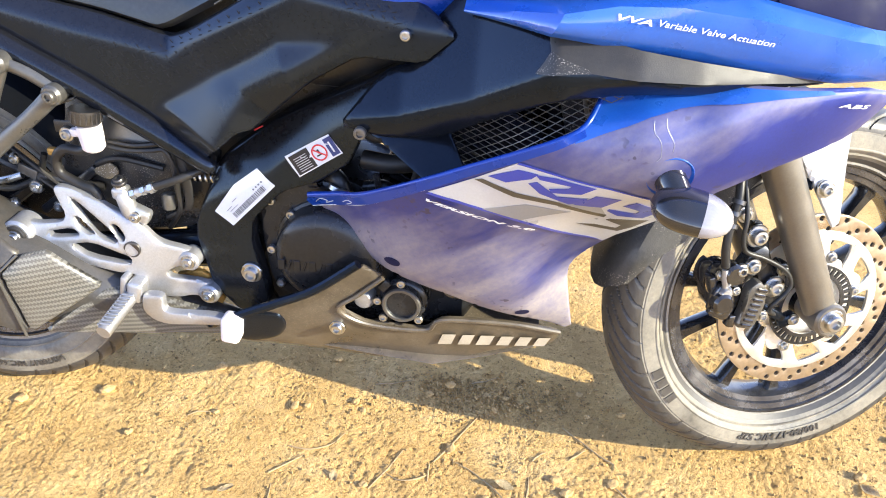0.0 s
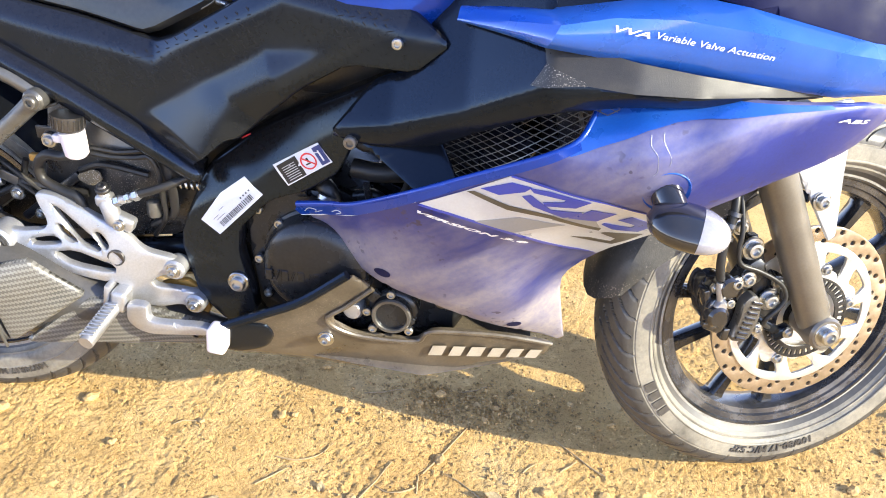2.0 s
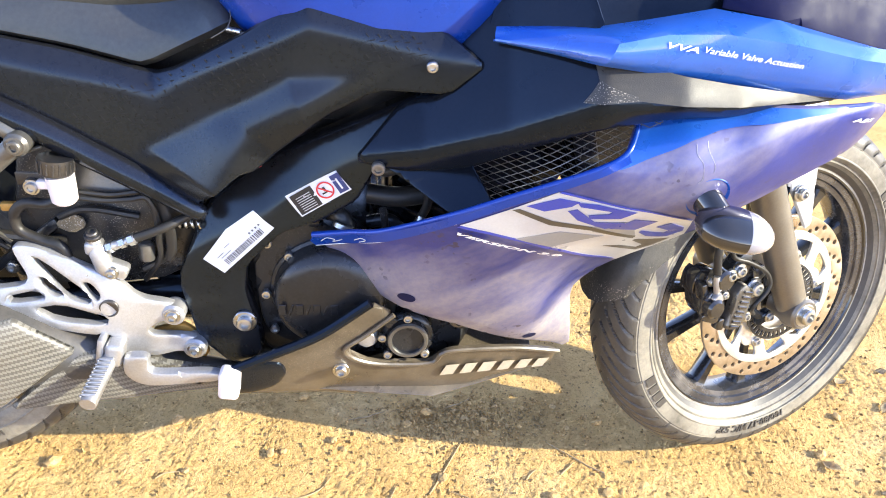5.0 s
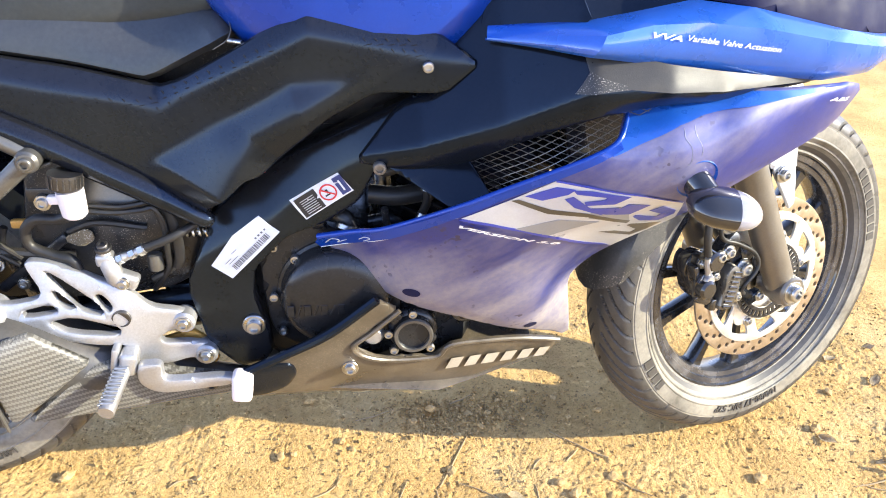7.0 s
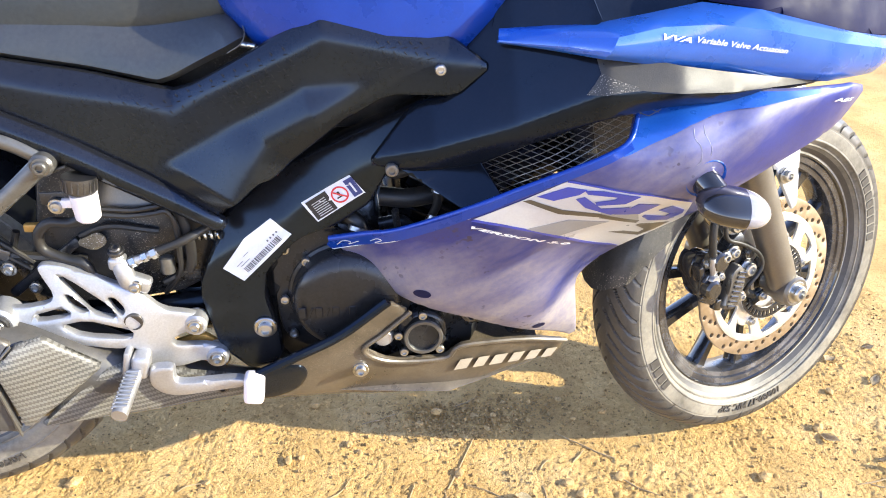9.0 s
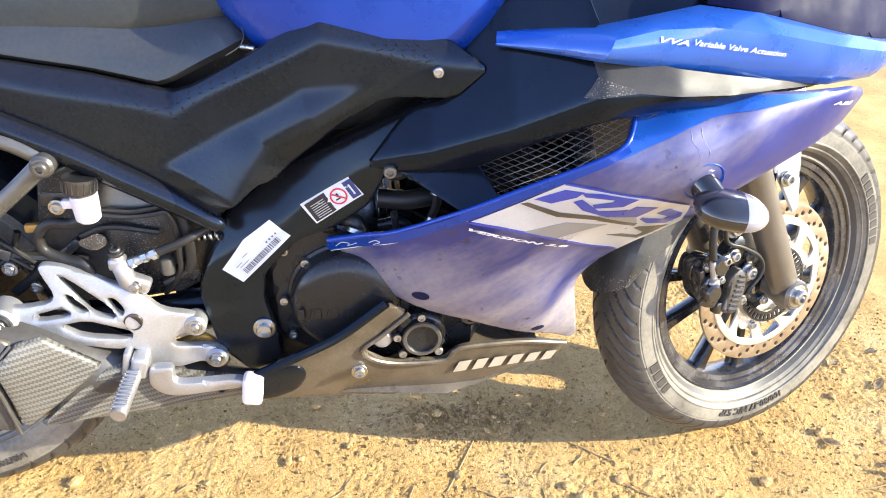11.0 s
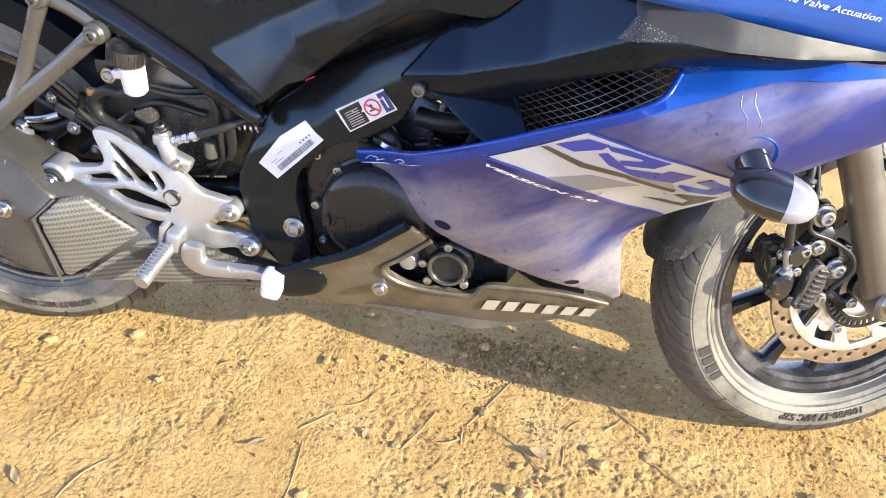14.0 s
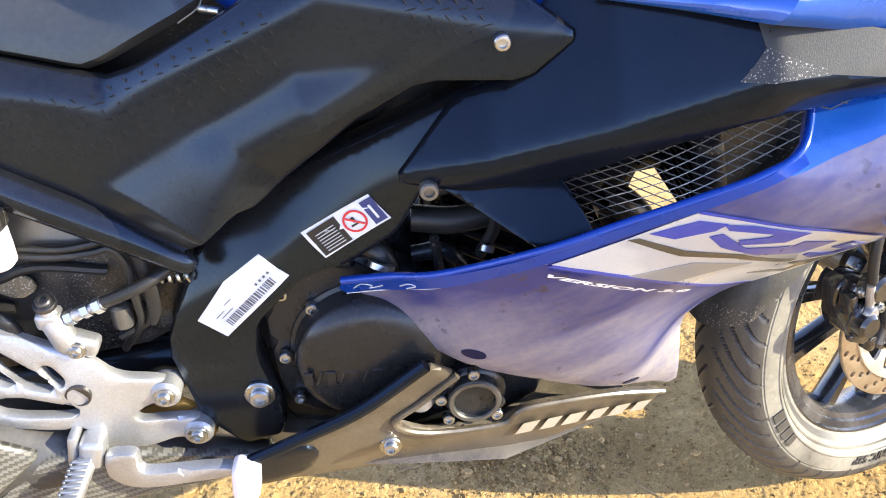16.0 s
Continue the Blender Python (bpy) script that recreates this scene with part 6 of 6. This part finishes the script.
part("pictogram", joined(strip(cen - u * .006 - v * .004, 0, .008, 0, .002, .0024), strip(cen - u * .002, 0, .003, -.001, .005, .0024)), INK, caution)


# ---- loose things on the ground ----
def stone_mesh(seed, size):
    bm = bmesh.new()
    bmesh.ops.create_icosphere(bm, subdivisions=2, radius=1)
    r = random.Random(seed)
    o = Vector((r.random() * 9, r.random() * 9, r.random() * 9))
    sc = (1.0, .65 + .3 * r.random(), .45 + .25 * r.random())
    for p in bm.verts:
        k = 1 + .55 * noise.noise(p.co * 1.2 + o) + .25 * noise.noise(p.co * 3 + o)
        p.co = Vector((p.co.x * sc[0], p.co.y * sc[1], p.co.z * sc[2])) * k * size
    return bm


def lie(bm, name, x, y, mat, text, cat, group, turn=0.0, sink=.3, z=None):
    me = bpy.data.meshes.new(name)
    bm.to_mesh(me)
    bm.free()
    me.materials.append(mat)
    me.polygons.foreach_set("use_smooth", [name != "pebble"] * len(me.polygons))
    ob = new(name, me)
    low = min(q.co.z for q in me.vertices)
    ob.matrix_world = pose(x, y, ground_height(x, y) - low * (1 - sink), 0, 0, turn)
    return tagged(ob, text, cat, group)


def on_plan(px, py):
    p = MACHINE @ Vector((px, py, 0))
    return p.x, p.y


for k, (px, py, size, turn) in enumerate(((.362, .050, .015, 30), (.535, -.036, .013, 80), (.556, -.030, .008, 10), (.830, -.094, .014, 60), (.178, -.048, .019, 20), (1.011, -.142, .013, 0), (.036, -.097, .016, 15), (.66, -.025, .009, 120), (.40, -.075, .009, 0),
                                           (1.03, -.17, .016, 40), (.90, -.20, .010, 70), (.70, -.20, .009, 0), (.27, -.15, .010, 50), (1.36, -.16, .016, 0), (1.52, -.05, .014, 30), (1.60, .05, .012, 90), (.808, .065, .014, 15), (.773, .036, .011, 80), (.735, .07, .007, 0), (.880, .051, .013, 40), (.580, .108, .011, 10), (1.050, .082, .009, 70), (1.125, .033, .009, 25), (1.064, .020, .008, 0), (.896, .010, .010, 110), (.940, .083, .009, 30),
                                           (.642, -.005, .011, 60), (1.105, -.136, .014, 20), (.889, -.251, .013, 0), (.915, -.253, .015, 75), (.584, -.327, .013, 45), (.915, .045, .008, 5), (.862, .075, .007, 15), (.955, .030, .007, 95))):
    x, y = on_plan(px, py)
    lie(stone_mesh(k + 3, size * .78), "pebble", x, y, STONE, "small sand-coloured pebble half sunk in sandy soil", "pebble", "pebbles on the sand", turn, .55)
rnd = random.Random(11)
STRAWS = [(.838, -.069, .139, 55), (.730, -.160, .098, 58), (.561, -.176, .065, 40), (1.046, -.080, .040, 39), (.982, -.093, .032, 39), (1.133, -.163, .071, -47), (.801, -.155, .045, 87), (.966, -.164, .047, 81), (.870, .095, .06, 20), (.70, .06, .07, 12)]
for k in range(44):
    px, py = rnd.uniform(-.15, 1.75), rnd.uniform(-.48, -.05)
    L, t, bend = rnd.uniform(.04, .13), rnd.uniform(0, 180), rnd.uniform(-.02, .02)
    if k < len(STRAWS):
        (px, py, L, t), bend = STRAWS[k], bend * .2
    elif 1.2 < px and py > -.1:
        continue
    x, y = on_plan(px, py)
    pts = []
    for q in np.linspace(-.5, .5, 5):
        dx, dy = q * L * math.cos(radians(t)) - bend * (q * q * 4 - 1) * math.sin(radians(t)), q * L * math.sin(radians(t)) + bend * (q * q * 4 - 1) * math.cos(radians(t))
        pts.append((x + dx, y + dy, ground_height(x + dx, y + dy) + .0012))
    me = bpy.data.meshes.new("straw")
    bm = tube(pts, (.0012, .0016, .0013, .0011, .0007), 6, 4)
    bm.to_mesh(me)
    bm.free()
    me.materials.append(TWIG)
    tagged(new("straw", me), "thin dry straw lying on the sand", "straw", "straws on the sand")


def leaf_mesh(seed):
    """A dry leaf: pointed, cupped along its rib and curled at the tip."""
    r = random.Random(seed)
    L, wd, curl = r.uniform(.018, .040), r.uniform(.006, .011), r.uniform(.004, .012)
    bm = bmesh.new()
    rows = []
    for i in range(9):
        t = i / 8
        w2 = wd * math.sin(math.pi * min(.98, .05 + t * .93)) ** .8
        rows.append([bm.verts.new((L * (t - .5), w2 * s, .002 + curl * t * t + .35 * w2 * abs(s) + .0015 * math.sin(5 * t + s * 2 + seed))) for s in (-1, -.5, 0, .5, 1)])
    for a, b in zip(rows, rows[1:]):
        for j in range(4):
            bm.faces.new([a[j], a[j + 1], b[j + 1], b[j]])
    bmesh.ops.solidify(bm, geom=bm.faces[:], thickness=.0006)
    bmesh.ops.recalc_face_normals(bm, faces=bm.faces)
    return bm


rl = random.Random(31)
for k in range(34):
    px, py = (rl.uniform(1.42, 1.95), rl.uniform(-.40, .30)) if k < 26 else (rl.uniform(0, 1.3), rl.uniform(-.45, -.12))
    x, y = on_plan(px, py)
    lie(leaf_mesh(k), "dry_leaf", x, y, LEAF, "small bleached dry leaf curled on the sand", "leaf", "dry leaves on the sand", rl.uniform(0, 360), .15)


def gravel():
    """Fine crumbs of soil and grit strewn over the sand."""
    r = random.Random(21)
    verts, faces = [], []
    for k in range(7000):
        px, py = r.uniform(-.35, 1.9), r.uniform(-.55, .55) if r.random() < .7 else r.uniform(-.2, .3)
        s = r.choice((.0010, .0013, .0016, .0020, .0026, .0034)) * r.uniform(.7, 1.2)
        if k % 6 == 0:                              # a rough, crumbly patch beside the belly pan
            px, py, s = r.gauss(.88, .10), r.gauss(.045, .035), s * 1.35
        x, y = on_plan(px, py)
        z = ground_height(x, y) + s * .3
        b = len(verts)
        for dx, dy, dz in ((1, 0, 0), (-1, .2, 0), (0, 1, 0), (.1, -1, 0), (0, 0, .9), (0, 0, -1)):
            j = r.uniform(.6, 1.25)
            verts.append((x + dx * s * j, y + dy * s * j, z + dz * s * j))
        faces += [(b + p, b + q, b + w_) for p, q, w_ in ((0, 2, 4), (2, 1, 4), (1, 3, 4), (3, 0, 4), (2, 0, 5), (1, 2, 5), (3, 1, 5), (0, 3, 5))]
    me = bpy.data.meshes.new("grit")
    me.from_pydata(verts, [], faces)
    me.materials.append(GRIT)
    return tagged(new("grit", me), "fine grit and crumbs of dry soil on the sand", "grit", kind="stuff")


gravel()
